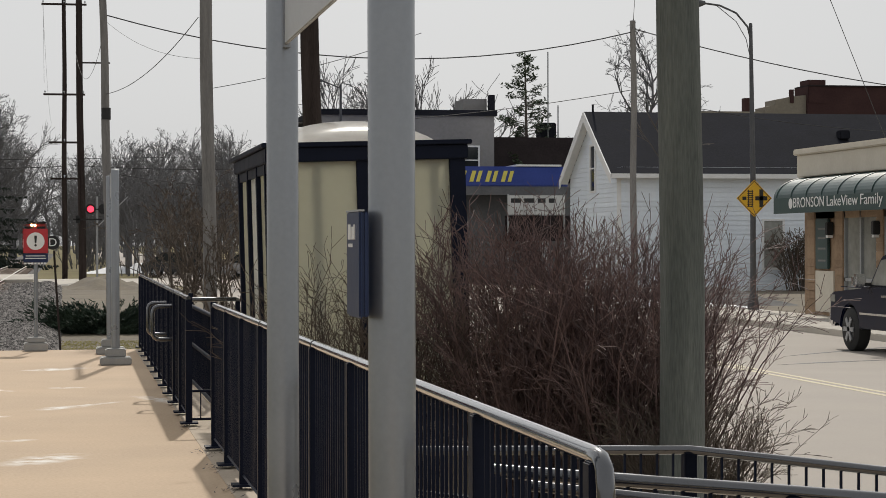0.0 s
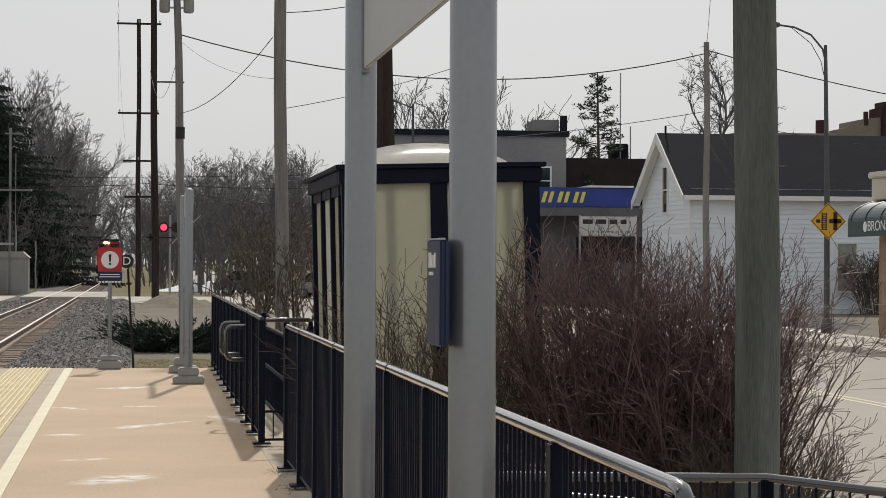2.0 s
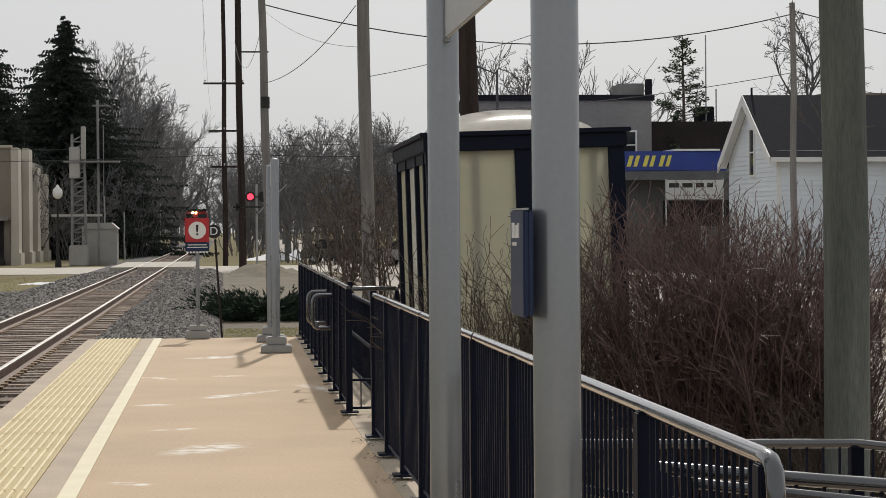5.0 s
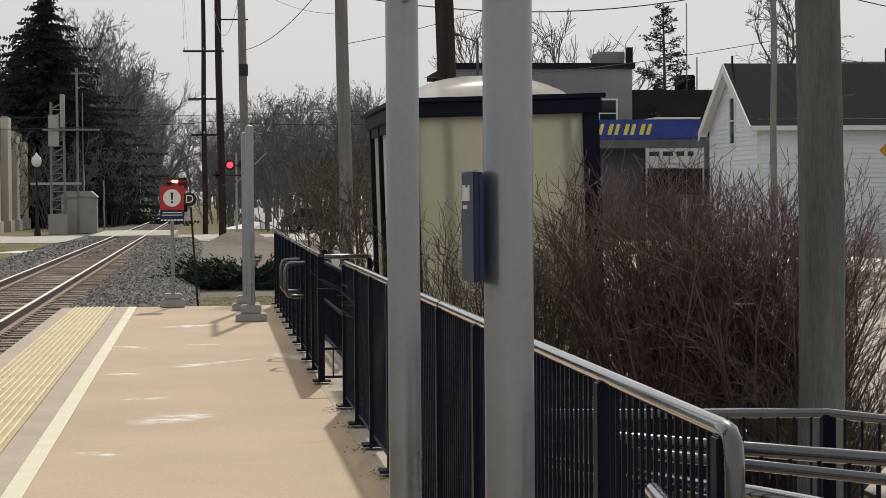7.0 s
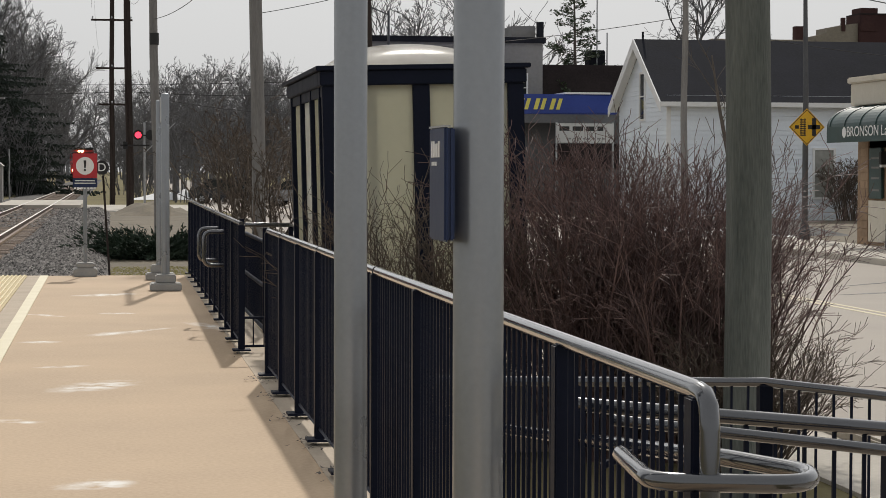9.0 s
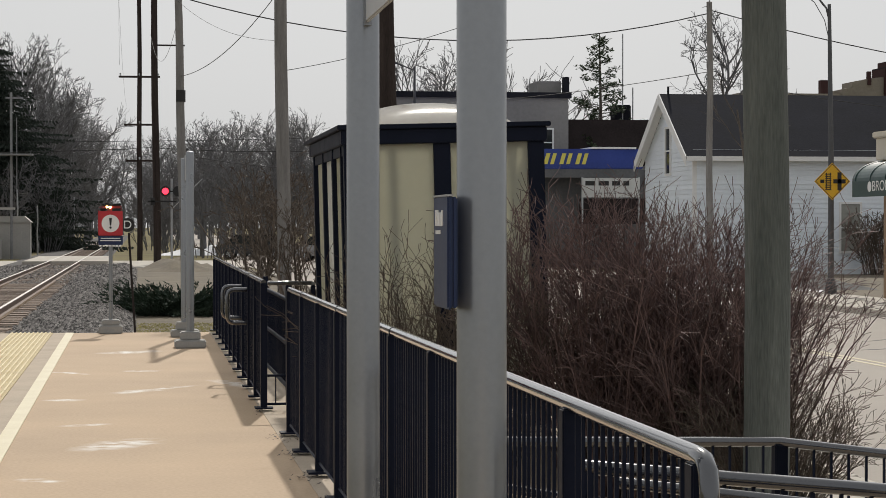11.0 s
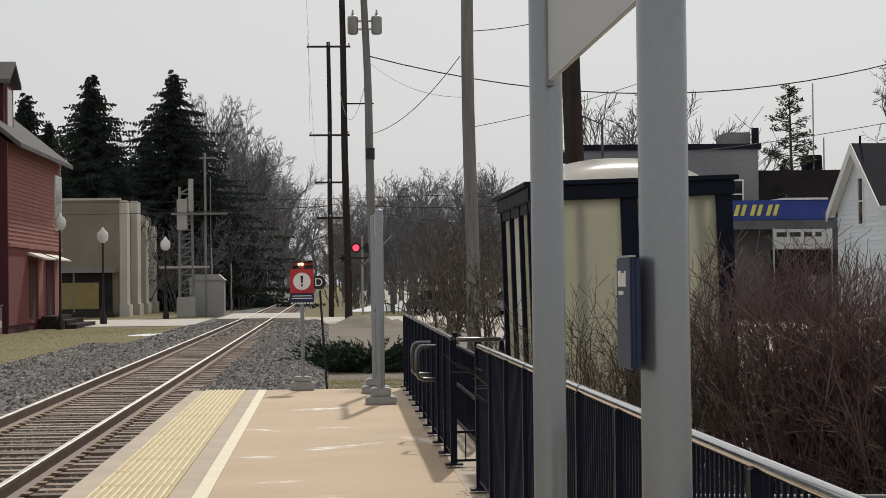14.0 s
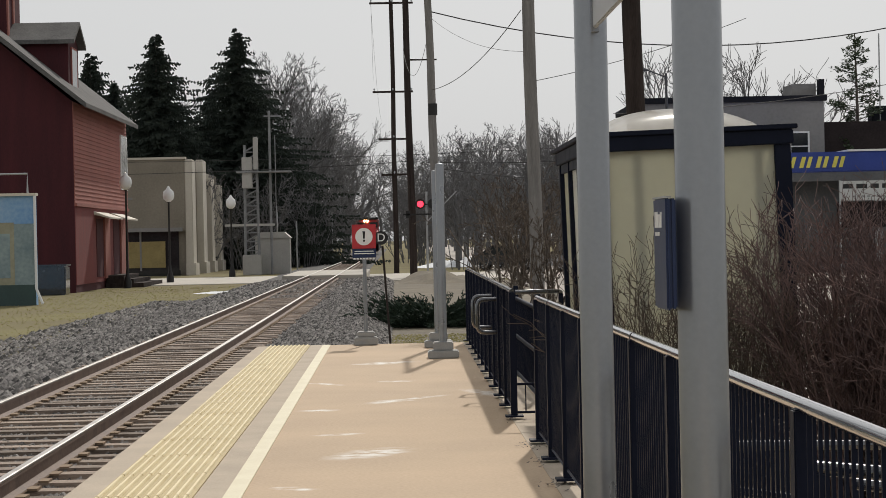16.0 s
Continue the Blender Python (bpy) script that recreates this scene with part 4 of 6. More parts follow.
part("ladder_rail", Mesh().tube([(1.6, -0.1, 3.4), (1.6, -0.1, 9.0)], 0.03, 6), TOWERGREY, tw)
cb = thing("equipment_cabinet", (-7.9, 134, GZ), "grey railway equipment cabinet with pitched top", "cabinet")
part("body", Mesh().box(-1.0, -0.9, 0, 1.25, 0.9, 2.35), CABGREY, cb, bevel=0.03)
part("lid", Mesh().poly([(-1.1, -1.0, 2.35), (1.35, -1.0, 2.35), (0.9, -1.0, 2.75), (-0.6, -1.0, 2.75)], (0, 2.0, 0)), CABGREY, cb)
part("door", Mesh().box(-0.3, -0.93, 0.2, 0.7, -0.9, 2.1), CABGREY, cb)
for x, y, h in ((-12.85, 100, 4.55), (-12.0, 111, 4.15), (-9.85, 126, 3.95)):
    lp = thing("post_lamp", (x, y, GZ), "dark post lamp with white glass globe", "street lamp", "globe street lamps")
    part("column", Mesh().lathe([(0.2, 0), (0.2, 0.3), (0.1, 0.6), (0.06, 1.0), (0.05, h + 0.2), (0.1, h + 0.25)], 0, 0, 12), INK, lp, smooth=True)
    part("globe", Mesh().lathe([(0.1, h + 0.25), (0.27, h + 0.4), (0.31, h + 0.6), (0.27, h + 0.82), (0.12, h + 0.95), (0.06, h + 1.08), (0.01, h + 1.12)], 0, 0, 16), LAMPGLASS, lp, "white glass globe", smooth=True)
for x, y, h in ((-5.0, 170, 4.5), (-7.0, 150, 3.6), (-7.9, 141, 4.6), (6.5, 180, 6)):
    pole("marker_post", x, y, h, 0.06, 0.05, GALV, "thin pale marker post beside the track")


# ---- buildings across the track ----
def window(parent, x0, x1, z0, z1, axis, at, frame_mat, glass, thick=0.06, split=True):
    """A framed window in the plane axis = at; x0..x1 along the other axis."""
    def bx(a0, a1, b0, b1, d0, d1):
        return Mesh().box(a0, d0, b0, a1, d1, b1) if axis == "y" else Mesh().box(d0, a0, b0, d1, a1, b1)
    w = part("window", bx(x0, x1, z0, z1, at - 0.012, at + 0.02), glass, parent)
    for a0, a1, b0, b1 in ((x0 - 0.09, x0, z0 - 0.09, z1 + 0.09), (x1, x1 + 0.09, z0 - 0.09, z1 + 0.09), (x0, x1, z1, z1 + 0.09), (x0, x1, z0 - 0.09, z0)):
        part("window_frame", bx(a0, a1, b0, b1, at - thick, at + 0.02), frame_mat, w)
    if split:
        part("sash_bar", bx(x0, x1, (z0 + z1) / 2 - 0.03, (z0 + z1) / 2 + 0.03, at - thick, at + 0.01), frame_mat, w)
    return w


# red barn: gable end towards the platform, long side along the track
bx, by = -14.1, 92.0
barn = thing("barn", (bx, by, GZ), "dark red wooden barn with faded pink upper side wall", "barn")
BW, BL, EV = 13.0, 17.8, 8.6
RH = EV + BW / 2 * 0.846
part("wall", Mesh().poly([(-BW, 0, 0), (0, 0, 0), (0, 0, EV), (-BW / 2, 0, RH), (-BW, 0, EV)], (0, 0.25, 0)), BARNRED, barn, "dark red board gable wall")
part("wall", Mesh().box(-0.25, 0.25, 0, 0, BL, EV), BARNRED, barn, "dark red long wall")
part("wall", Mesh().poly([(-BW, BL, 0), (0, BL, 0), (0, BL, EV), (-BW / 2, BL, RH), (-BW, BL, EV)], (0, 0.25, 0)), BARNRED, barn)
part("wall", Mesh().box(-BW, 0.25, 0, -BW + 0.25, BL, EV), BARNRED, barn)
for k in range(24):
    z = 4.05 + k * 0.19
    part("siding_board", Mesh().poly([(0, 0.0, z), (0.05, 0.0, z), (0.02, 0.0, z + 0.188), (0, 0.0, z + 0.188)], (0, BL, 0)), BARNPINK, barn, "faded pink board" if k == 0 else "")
for s in (1, -1):
    part("roof", Mesh().poly([(-BW / 2, -0.6, RH + 0.28), (-BW / 2 + s * (BW / 2 + 0.7), -0.6, EV - 0.1), (-BW / 2 + s * (BW / 2 + 0.7), -0.6, EV - 0.3), (-BW / 2, -0.6, RH + 0.05)], (0, BL + 0.5, 0)), SHINGLE, barn, "grey shingle roof slope")
part("rake_board", Mesh().poly([(-BW / 2, -0.66, RH + 0.26), (0.72, -0.66, EV - 0.11), (0.72, -0.66, EV - 0.35), (-BW / 2, -0.66, RH + 0.0)], (0, 0.06, 0)), SHINGLE, barn, "weathered rake board")
dor = part("dormer", Mesh().poly([(-0.9, 4.8, EV + 0.4), (-0.9, 7.8, EV + 0.4), (-0.9, 7.8, EV + 3.15), (-0.9, 6.3, EV + 4.0), (-0.9, 4.8, EV + 3.15)], (-5.2, 0, 0)), BARNRED, barn, "dark red dormer")
for s in (1, -1):
    part("dormer_roof", Mesh().poly([(-0.55, 6.3, EV + 4.25), (-0.55, 6.3 + s * 1.85, EV + 3.25), (-0.55, 6.3 + s * 1.85, EV + 3.05), (-0.55, 6.3, EV + 4.05)], (-6.2, 0, 0)), SHINGLE, dor, "grey dormer roof")
window(dor, 5.6, 7.0, EV + 1.0, EV + 2.9, "x", -0.85, BARNPINK, GLASSY)
window(barn, 15.3, 17.5, 5.1, 7.8, "x", 0.08, WHITE, GLASSPALE)
for y0 in (6.2, 12.0):
    d = part("door", Mesh().box(0.0, y0, 0.6, 0.05, y0 + 2.3, 3.4), BARNRED, barn)
    part("door_post", Mesh().box(0.02, y0 + 2.3, 0.5, 0.14, y0 + 4.0, 3.5), BARNPINK, d, "pale door post")
    part("door_canopy", Mesh().poly([(0, y0 - 0.6, 3.75), (0.8, y0 - 0.6, 3.45), (0.8, y0 - 0.6, 3.38), (0, y0 - 0.6, 3.6)], (0, 4.4, 0)), CREAM, d, "pale door hood")
for k in range(3):
    part("step", Mesh().box(0.05, 9.0 + k * 0.1, 0, 1.9 - k * 0.5, 17 - k, 0.22 + k * 0.2), POLEDARK, barn)
cup = part("cupola", Mesh().box(-9.0, 4.8, RH - 4, -3.75, 8.2, RH + 3.2), BARNRED, barn, "dark red board cupola")
for y0 in (4.8, 6.2):
    part("trim", Mesh().box(-3.75, y0, RH - 2.2, -3.68, y0 + 0.35, RH + 2.6), BARNPINK, cup)
# Thin sheet over the long wall, coloured as if sunlit.
part("lower_wall", Mesh().box(0.0, 0.0, 0.35, 0.03, BL, 3.9), BARNLIT, barn, "lower boards in a lighter, sunlit red")
part("water_table", Mesh().box(0.0, 0.0, 3.9, 0.12, BL, 4.05), BARNPINK, barn)
ub = thing("utility_box", (-14.6, 88.5, GZ), "dark grey metal utility box on the grass", "utility box")
part("body", Mesh().box(-1.2, 0, 0, 0.6, 1.2, 1.25), CARDARK, ub, bevel=0.05)
part("lid", Mesh().box(-1.25, -0.05, 1.25, 0.65, 1.25, 1.33), CARDARK, ub, bevel=0.02)

# mural building
mb = thing("mural_wall", (-12.7, 74.0, GZ), "long low wall painted with a blue street mural", "mural wall")
part("wall", Mesh().box(-9, 0, 0, 0, 0.4, 3.95), MURAL, mb, "blue painted wall")
part("mural_lower", Mesh().box(-9, -0.02, 0.75, -0.0, 0, 2.95), MURALG, mb, "grey-green painted shopfronts")
part("mural_base", Mesh().box(-9, -0.024, 0, 0.0, 0, 0.75), AWNING, mb, "dark green painted base")
for x0 in (-8.4, -6.3, -4.0, -1.85):
    part("painted_shutter", Mesh().box(x0 + 0.1, -0.03, 0.75, x0 + 1.1, -0.02, 3.0), MURALP, mb, "cream painted window")
    part("painted_pane", Mesh().box(x0 + 0.25, -0.04, 1.0, x0 + 0.95, -0.03, 2.6), MURALG, mb)
part("painted_door", Mesh().box(-2.75, -0.03, 0.3, -2.05, -0.02, 3.0), BARNPINK, mb, "dull red painted door")
part("coping", Mesh().box(-9.1, -0.1, 3.95, 0.05, 0.5, 4.05), CREAM, mb)
part("roof_rail", Mesh().tube([(-9, 0.1, 4.75), (-0.25, 0.1, 4.75), (-0.25, 0.1, 4.05)], 0.04, 6), GALV, mb)
part("downpipe", Mesh().tube([(0.02, -0.06, 3.95), (0.02, -0.06, 0.6), (0.25, -0.1, 0.05)], 0.05, 8), WHITE, mb, "white downpipe")
part("roof_light", Mesh().box(-8.5, 0.3, 4.5, -3.4, 0.9, 4.7), GALV, mb)

# tan commercial building
tb = thing("commercial_building", (-13.7, 136.0, GZ), "tan stucco shop building with stepped parapet", "building")
part("wall", Mesh().box(-16, 0, 3.0, 0, 0.4, 7.75), TANWALL, tb, "tan stucco front")
part("wall", Mesh().box(-16, 0.4, 0, 0, 24, 7.3), TANWALL, tb)
part("coping", Mesh().box(-16.1, -0.1, 7.75, 0.1, 0.5, 7.9), TANTRIM, tb)
part("shop_window", Mesh().box(-16, 0.3, 0.3, -0.5, 0.4, 3.0), GLASSY, tb, "dark shop window")
part("window_panel", Mesh().box(-4.9, 0.22, 0.55, -1.4, 0.3, 2.3), BOARD, tb, "dull yellow board behind the window")
part("sign_band", Mesh().box(-16, -0.15, 2.95, -0.2, 0.0, 3.2), GREYWALL, tb)
part("stall_riser", Mesh().box(-16, 0.0, 0, -0.4, 0.3, 0.35), GLASSY, tb)
for x in (-5.3, -3.1):
    part("mullion", Mesh().box(x, 0.2, 0.3, x + 0.12, 0.29, 3.0), GREYWALL, tb)
for k, (y0, w, z) in enumerate(((0.0, 2.2, 7.75), (7.5, 2.6, 8.0), (14.0, 2.4, 6.9), (21.0, 2.4, 6.6))):
    p = part("pier", Mesh().box(0, y0, 0, 0.5, y0 + w, z), TANTRIM, tb, "pale side pier" if k == 0 else "", bevel=0.05)
    part("pier_base", Mesh().box(0, y0 - 0.1, 0, 0.65, y0 + w + 0.1, 0.8), TANTRIM, p)
part("wall_grille", Mesh().box(-7.5, -0.03, 5.1, -3.5, 0.0, 5.25), GREYWALL, tb)

# ---- buildings across the street ----
# white clapboard house
hs = thing("house", (23.71, 85.0, GZ), "white clapboard house with charcoal shingle roof", "house")
HL, HD, HE = 15.5, 8.2, 5.38
HR = HE + 2.52
part("wall", Mesh().box(0, 0, 0, HL, 0.2, HE), SIDING, hs, "white clapboard wall")
part("wall", Mesh().poly([(0, 0.2, 0), (0, HD, 0), (0, HD, HE), (0, HD / 2, HR - 0.1), (0, 0.2, HE)], (0.2, 0, 0)), SIDING, hs)
part("wall", Mesh().box(0.2, HD - 0.2, 0, HL, HD, HE), SIDING, hs)
part("wall", Mesh().poly([(HL, 0.2, 0), (HL, HD, 0), (HL, HD, HE), (HL, HD / 2, HR - 0.1), (HL, 0.2, HE)], (0.2, 0, 0)), SIDING, hs)
for k in range(23):
    z = 0.2 + k * 0.205
    part("siding_board", Mesh().poly([(0, -0.028, z), (0, 0, z), (0, 0, z + 0.2), (0, -0.006, z + 0.2)], (HL, 0, 0)), SIDING, hs)
for k in range(36):
    z = 0.2 + k * 0.205
    y0 = max(0.0, (z + 0.2 - HE) / 2.52 * HD / 2)
    if y0 < HD / 2 - 0.1:
        part("siding_board", Mesh().poly([(-0.028, y0, z), (0, y0, z), (0, y0, z + 0.2), (-0.006, y0, z + 0.2)], (0, HD - 2 * y0, 0)), SIDING, hs)
for s in (0, 1):
    ye, yr = (-0.45, HD / 2) if s == 0 else (HD + 0.45, HD / 2)
    ze = HE - 0.30
    part("roof", Mesh().poly([(-0.4, ye, ze), (-0.4, yr, HR + 0.12), (-0.4, yr, HR - 0.06), (-0.4, ye, ze - 0.16)], (HL + 0.8, 0, 0)), DARKROOF, hs, "charcoal shingle slope")
    part("rake_trim", Mesh().poly([(-0.46, ye, ze + 0.0), (-0.46, yr, HR + 0.12), (-0.46, yr, HR - 0.34), (-0.46, ye, ze - 0.42)], (0.05, 0, 0)), WHITE, hs, "white rake trim")
for s in (0, 1):
    ye, ze = (-0.45 if s == 0 else HD + 0.45), HE - 0.30
    part("rake_soffit", Mesh().poly([(-0.405, ye, ze - 0.17), (-0.405, HD / 2, HR - 0.07), (-0.405, HD / 2, HR - 0.11), (-0.405, ye, ze - 0.21)], (0.37, 0, 0)), WHITE, hs)
part("eave_trim", Mesh().box(-0.4, -0.5, HE - 0.50, HL + 0.4, -0.44, HE - 0.30), WHITE, hs)
part("soffit", Mesh().box(-0.4, -0.45, HE - 0.48, HL + 0.4, 0.0, HE - 0.44), WHITE, hs)
part("corner_board", Mesh().box(-0.03, -0.035, 0, 0.16, 0.0, HE - 0.5), WHITE, hs)
window(hs, 3.55, 4.3, 4.45, 6.45, "x", -0.03, WHITE, GLASSY)
window(hs, 6.6, 7.45, 1.0, 3.05, "y", -0.03, WHITE, GLASSPALE)
window(hs, 11.5, 12.6, 1.1, 3.3, "y", -0.03, WHITE, GLASSPALE)
part("roof_vent", Mesh().box(10.9, 1.9, 6.75, 11.4, 2.4, 7.15), DARKROOF, hs, bevel=0.05)
part("ridge_finial", Mesh().tube([(0.0, HD / 2, HR), (0.0, HD / 2, HR + 0.45)], 0.05, 6), DARKROOF, hs)

# shop with green barrel awning
st = thing("shop", (20.26, 53.2, GZ + 0.14), "tan brick shop with dark green barrel awning", "shop")
part("wall", Mesh().box(0, 0.0, 0, 9, 0.3, 4.3), BRICKTAN, st, "tan brick end wall")
part("wall", Mesh().box(0, -16, 2.6, 0.3, 0, 4.3), BRICKTAN, st)
part("wall", Mesh().box(8.7, -16, 0, 9, 0, 4.3), BRICKTAN, st)
part("parapet", Mesh().box(-0.18, -16, 3.75, 9.1, 0.42, 4.35), CREAM, st, "cream parapet band", bevel=0.02)
part("parapet_cap", Mesh().box(-0.26, -16.1, 4.35, 9.2, 0.5, 4.52), CREAM, st, "cream parapet cap", bevel=0.03)
part("roof", Mesh().box(0.3, -16, 4.1, 8.7, 0, 4.2), SHINGLE, st)
for y0, y1 in ((-0.55, 0.0), (-2.55, -2.0), (-5.2, -4.75), (-9.0, -8.4), (-13, -12.4)):
    pr = part("pier", Mesh().box(-0.02, y0, 0, 0.3, y1, 3.0), BRICKTAN, st, "tan brick pier")
    for k in range(14):
        part("brick_course", Mesh().box(-0.04, y0 + 0.01, 0.02 + k * 0.215, -0.015, y1 - 0.01, 0.215 + k * 0.215), BRICKTAN, pr)
brd = part("notice_board", Mesh().box(-0.1, -1.65, 1.25, -0.02, -0.75, 2.6), AWNING, st, "dark green notice board", bevel=0.02)
for z in (1.45, 1.77, 2.05, 2.3):
    part("lettering_bar", Mesh().box(-0.106, -1.5, z, -0.1, -0.95, z + 0.05), GREYWALL, brd)
part("wall", Mesh().box(0.0, -2.0, 0, 0.25, -0.55, 3.0), BRICKTAN, st)
part("lower_panel", Mesh().box(-0.04, -1.9, 0.1, 0.0, -0.6, 1.2), CREAM, st, "cream lower panel")
for y0, y1 in ((-4.75, -2.55), (-8.4, -5.2), (-12.4, -9.0)):
    g = part("shop_window", Mesh().box(0.08, y0, 0.1, 0.11, y1, 3.0), GLASSPALE, st, "tall shop window with pale blinds")
    for y in (y0, (y0 + y1) / 2 - 0.04, y1 - 0.08):
        part("mullion", Mesh().box(0.0, y, 0.05, 0.1, y + 0.08, 3.0), GALV, g)
    for z in (0.02, 0.95, 2.9):
        part("transom", Mesh().box(0.0, y0, z, 0.1, y1, z + 0.08), GALV, g)
for y in (-1.85, -4.95):
    ln = part("wall_lamp", Mesh().box(-0.22, y - 0.09, 2.15, -0.04, y + 0.09, 2.5), INK, st, "black wall lantern", bevel=0.02)
    part("lamp_glass", Mesh().box(-0.2, y - 0.07, 2.08, -0.06, y + 0.07, 2.15), LAMPGLASS, ln)
aw = Mesh()
prof = [(0.0, 3.74)] + [(-0.02 + 0.93 * math.cos(a), 3.16 + 0.56 * math.sin(a)) for a in [math.pi / 2 + math.pi / 2 * k / 10 for k in range(11)]] + [(-0.95, 2.74), (-0.9, 2.74), (0.0, 2.9)]
prof = [(x * 1.0, z) for x, z in prof]
aw.poly([(x, 0.15, z) for x, z in prof], (0, -15.5, 0))
awn = part("awning", aw, AWNING, st, "dark green vinyl barrel awning")
for k in range(14):
    y = -0.1 - k * 1.1
    part("awning_rib", Mesh().tube([(x - 0.008, y, z + 0.008) for x, z in prof[1:12]], 0.012, 5), AWNING, awn)
for body, y0, y1 in (("BRONSON", -1.4, -3.6), ("LakeView", -3.78, -5.82), ("Family", -5.98, -7.35), ("C", -7.6, -7.95)):
    word = text("lettering", body, 0.36, WHITE, awn, Matrix(), "white lettering")
    wide = max(v.co.x for v in word.data.vertices) - min(v.co.x for v in word.data.vertices)
    word.matrix_basis = Matrix.Translation((-0.962, (y0 + y1) / 2, 3.0)) @ Matrix(((0, 0, -1, 0), (-1, 0, 0, 0), (0, 1, 0, 0), (0, 0, 0, 1))) @ Matrix.Diagonal(((y0 - y1) / wide, 1.05, 1, 1))
part("logo_mark", Mesh().disc((-0.952, -1.17, 3.0), (-1, 0, 0), 0.14, 0.006, 20), WHITE, awn, "pale round mark")

# filling station canopy, grey building and roofs behind
gs = thing("filling_station", (17.8, 99.0, GZ), "filling station with blue canopy and yellow emblem bars", "filling station")
part("canopy", Mesh().box(-5.5, 0, 4.93, 7.28, 7, 5.92), CANBLUE, gs, "blue canopy fascia", bevel=0.05)
part("canopy_edge", Mesh().box(4.6, -0.06, 5.925, 6.9, 7, 6.02), WHITE, gs, "pale canopy edge")
part("shop_wall", Mesh().box(-5.5, 1.5, 0, 9, 6.5, 4.93), SHOPWALL, gs)
part("fascia_strip", Mesh().box(-5.5, 0.05, 4.5, 7.2, 0.4, 4.93), SHOPWALL, gs)
for x in (-5.0, 6.0):
    part("column", Mesh().box(x, 0.5, 0, x + 0.35, 0.9, 4.93), GALV, gs)
for k in range(7):
    x = -1.0 + k * 0.80
    part("emblem_bar", Mesh().poly([(x, -0.02, 5.16), (x + 0.2, -0.02, 5.16), (x + 0.36, -0.02, 5.70), (x + 0.16, -0.02, 5.70)], (0, -0.03, 0)), CANYEL, gs, "slanted yellow emblem bar")
    part("emblem_bar", Mesh().poly([(x + 0.34, -0.02, 5.16), (x + 0.52, -0.02, 5.16), (x + 0.68, -0.02, 5.70), (x + 0.5, -0.02, 5.70)], (0, -0.03, 0)), CANYEL, gs)
bn = thing("banner", (21.64, 97.5, GZ), "white banner sign with dark lettering bars on posts", "banner")
part("cloth", Mesh().box(0, 0, 3.5, 2.87, 0.03, 4.45), BANNERCLOTH, bn)
for x in (0.02, 2.85):
    part("post", Mesh().tube([(x, 0.08, 0), (x, 0.08, 4.5)], 0.05, 8), GALV, bn)
r = random.Random(5)
x = 0.15
for w in (0.5, 0.52, 0.4, 0.3):
    part("lettering_bar", Mesh().box(x, -0.006, 4.08, x + w, 0, 4.3), INK, bn)
    x += w + 0.16
for k in range(8):
    part("lettering_bar", Mesh().box(0.6 + k * 0.24, -0.006, 3.66, 0.74 + k * 0.24, 0, 3.74), GREYWALL, bn)
part("under_board", Mesh().box(-0.1, 0.2, 2.2, 3.3, 0.3, 3.45), ROOFBROWN, bn)
gbld = thing("grey_building", (8.0, 108.0, GZ), "grey flat-roofed block building with dark coping", "building")
part("wall", Mesh().box(5.6, 0, 0, 15.2, 0.4, 9.0), GREYWALL, gbld, "grey block wall")
part("wall", Mesh().box(14.8, 0.4, 0, 15.2, 12, 9.0), GREYWALL, gbld)
part("coping", Mesh().box(5.4, -0.15, 9.0, 15.35, 12, 9.3), DARKROOF, gbld, "dark metal coping")
part("corner_block", Mesh().box(13.6, 0.5, 9.3, 14.9, 3, 9.95), GREYWALL, gbld)
part("corner_flag", Mesh().box(14.95, 0.0, 9.3, 15.25, 0.5, 10.15), DARKROOF, gbld)
window(gbld, 13.4, 14.3, 5.9, 7.3, "y", -0.02, WHITE, GLASSY)
db = thing("dark_roofed_building", (22.5, 112.0, GZ), "low building with dark brown mansard roof", "building")
part("wall", Mesh().box(0, 0, 0, 9, 8, 6.0), GREYWALL, db)
part("roof", Mesh().poly([(-0.3, -0.3, 5.8), (9.3, -0.3, 5.8), (9.0, 0.5, 8.1), (0, 0.5, 8.1)], (0, 7, 0)), ROOFBROWN, db, "dark brown mansard")
part("roof_unit", Mesh().box(4.95, 3, 8.0, 5.9, 4.2, 9.1), DARKROOF, db, bevel=0.05)
part("antenna", Mesh().tube([(5.4, 3, 8.0), (5.4, 3, 13.2)], 0.04, 6), GALV, db)
part("vent_pipe", Mesh().tube([(6.0, 3, 8.0), (6.0, 3, 10.1)], 0.04, 6), GALV, db)
bb = thing("brick_building", (48.5, 130.0, GZ), "dark red brick block with stepped chimney parapet", "building")
part("wall", Mesh().box(1.0, 0, 0, 16, 2.5, 12.6), BRICKRED, bb, "dark red brick wall")
part("chimney", Mesh().box(1.05, -0.05, 11.5, 2.25, 1.6, 13.05), BRICKRED, bb)
part("tan_wing", Mesh().poly([(-1.9, 0.3, 0), (1.0, 0.3, 0), (1.0, 0.3, 12.05), (-0.2, 0.3, 11.9), (-1.2, 0.3, 11.7), (-1.2, 0.3, 11.35), (-1.9, 0.3, 11.2)], (0, 2.0, 0)), TANWALL, bb, "tan stepped wing")
part("low_wing", Mesh().box(-9.0, 0.4, 0, -1.9, 2.2, 10.9), TANWALL, bb)
part("chimney", Mesh().box(-3.1, 1, 10.5, -2.55, 1.6, 11.85), BRICKRED, bb, "small brick chimney")
part("chimney", Mesh().box(-0.15, 0.2, 11.5, 0.1, 0.5, 12.4), BRICKRED, bb)
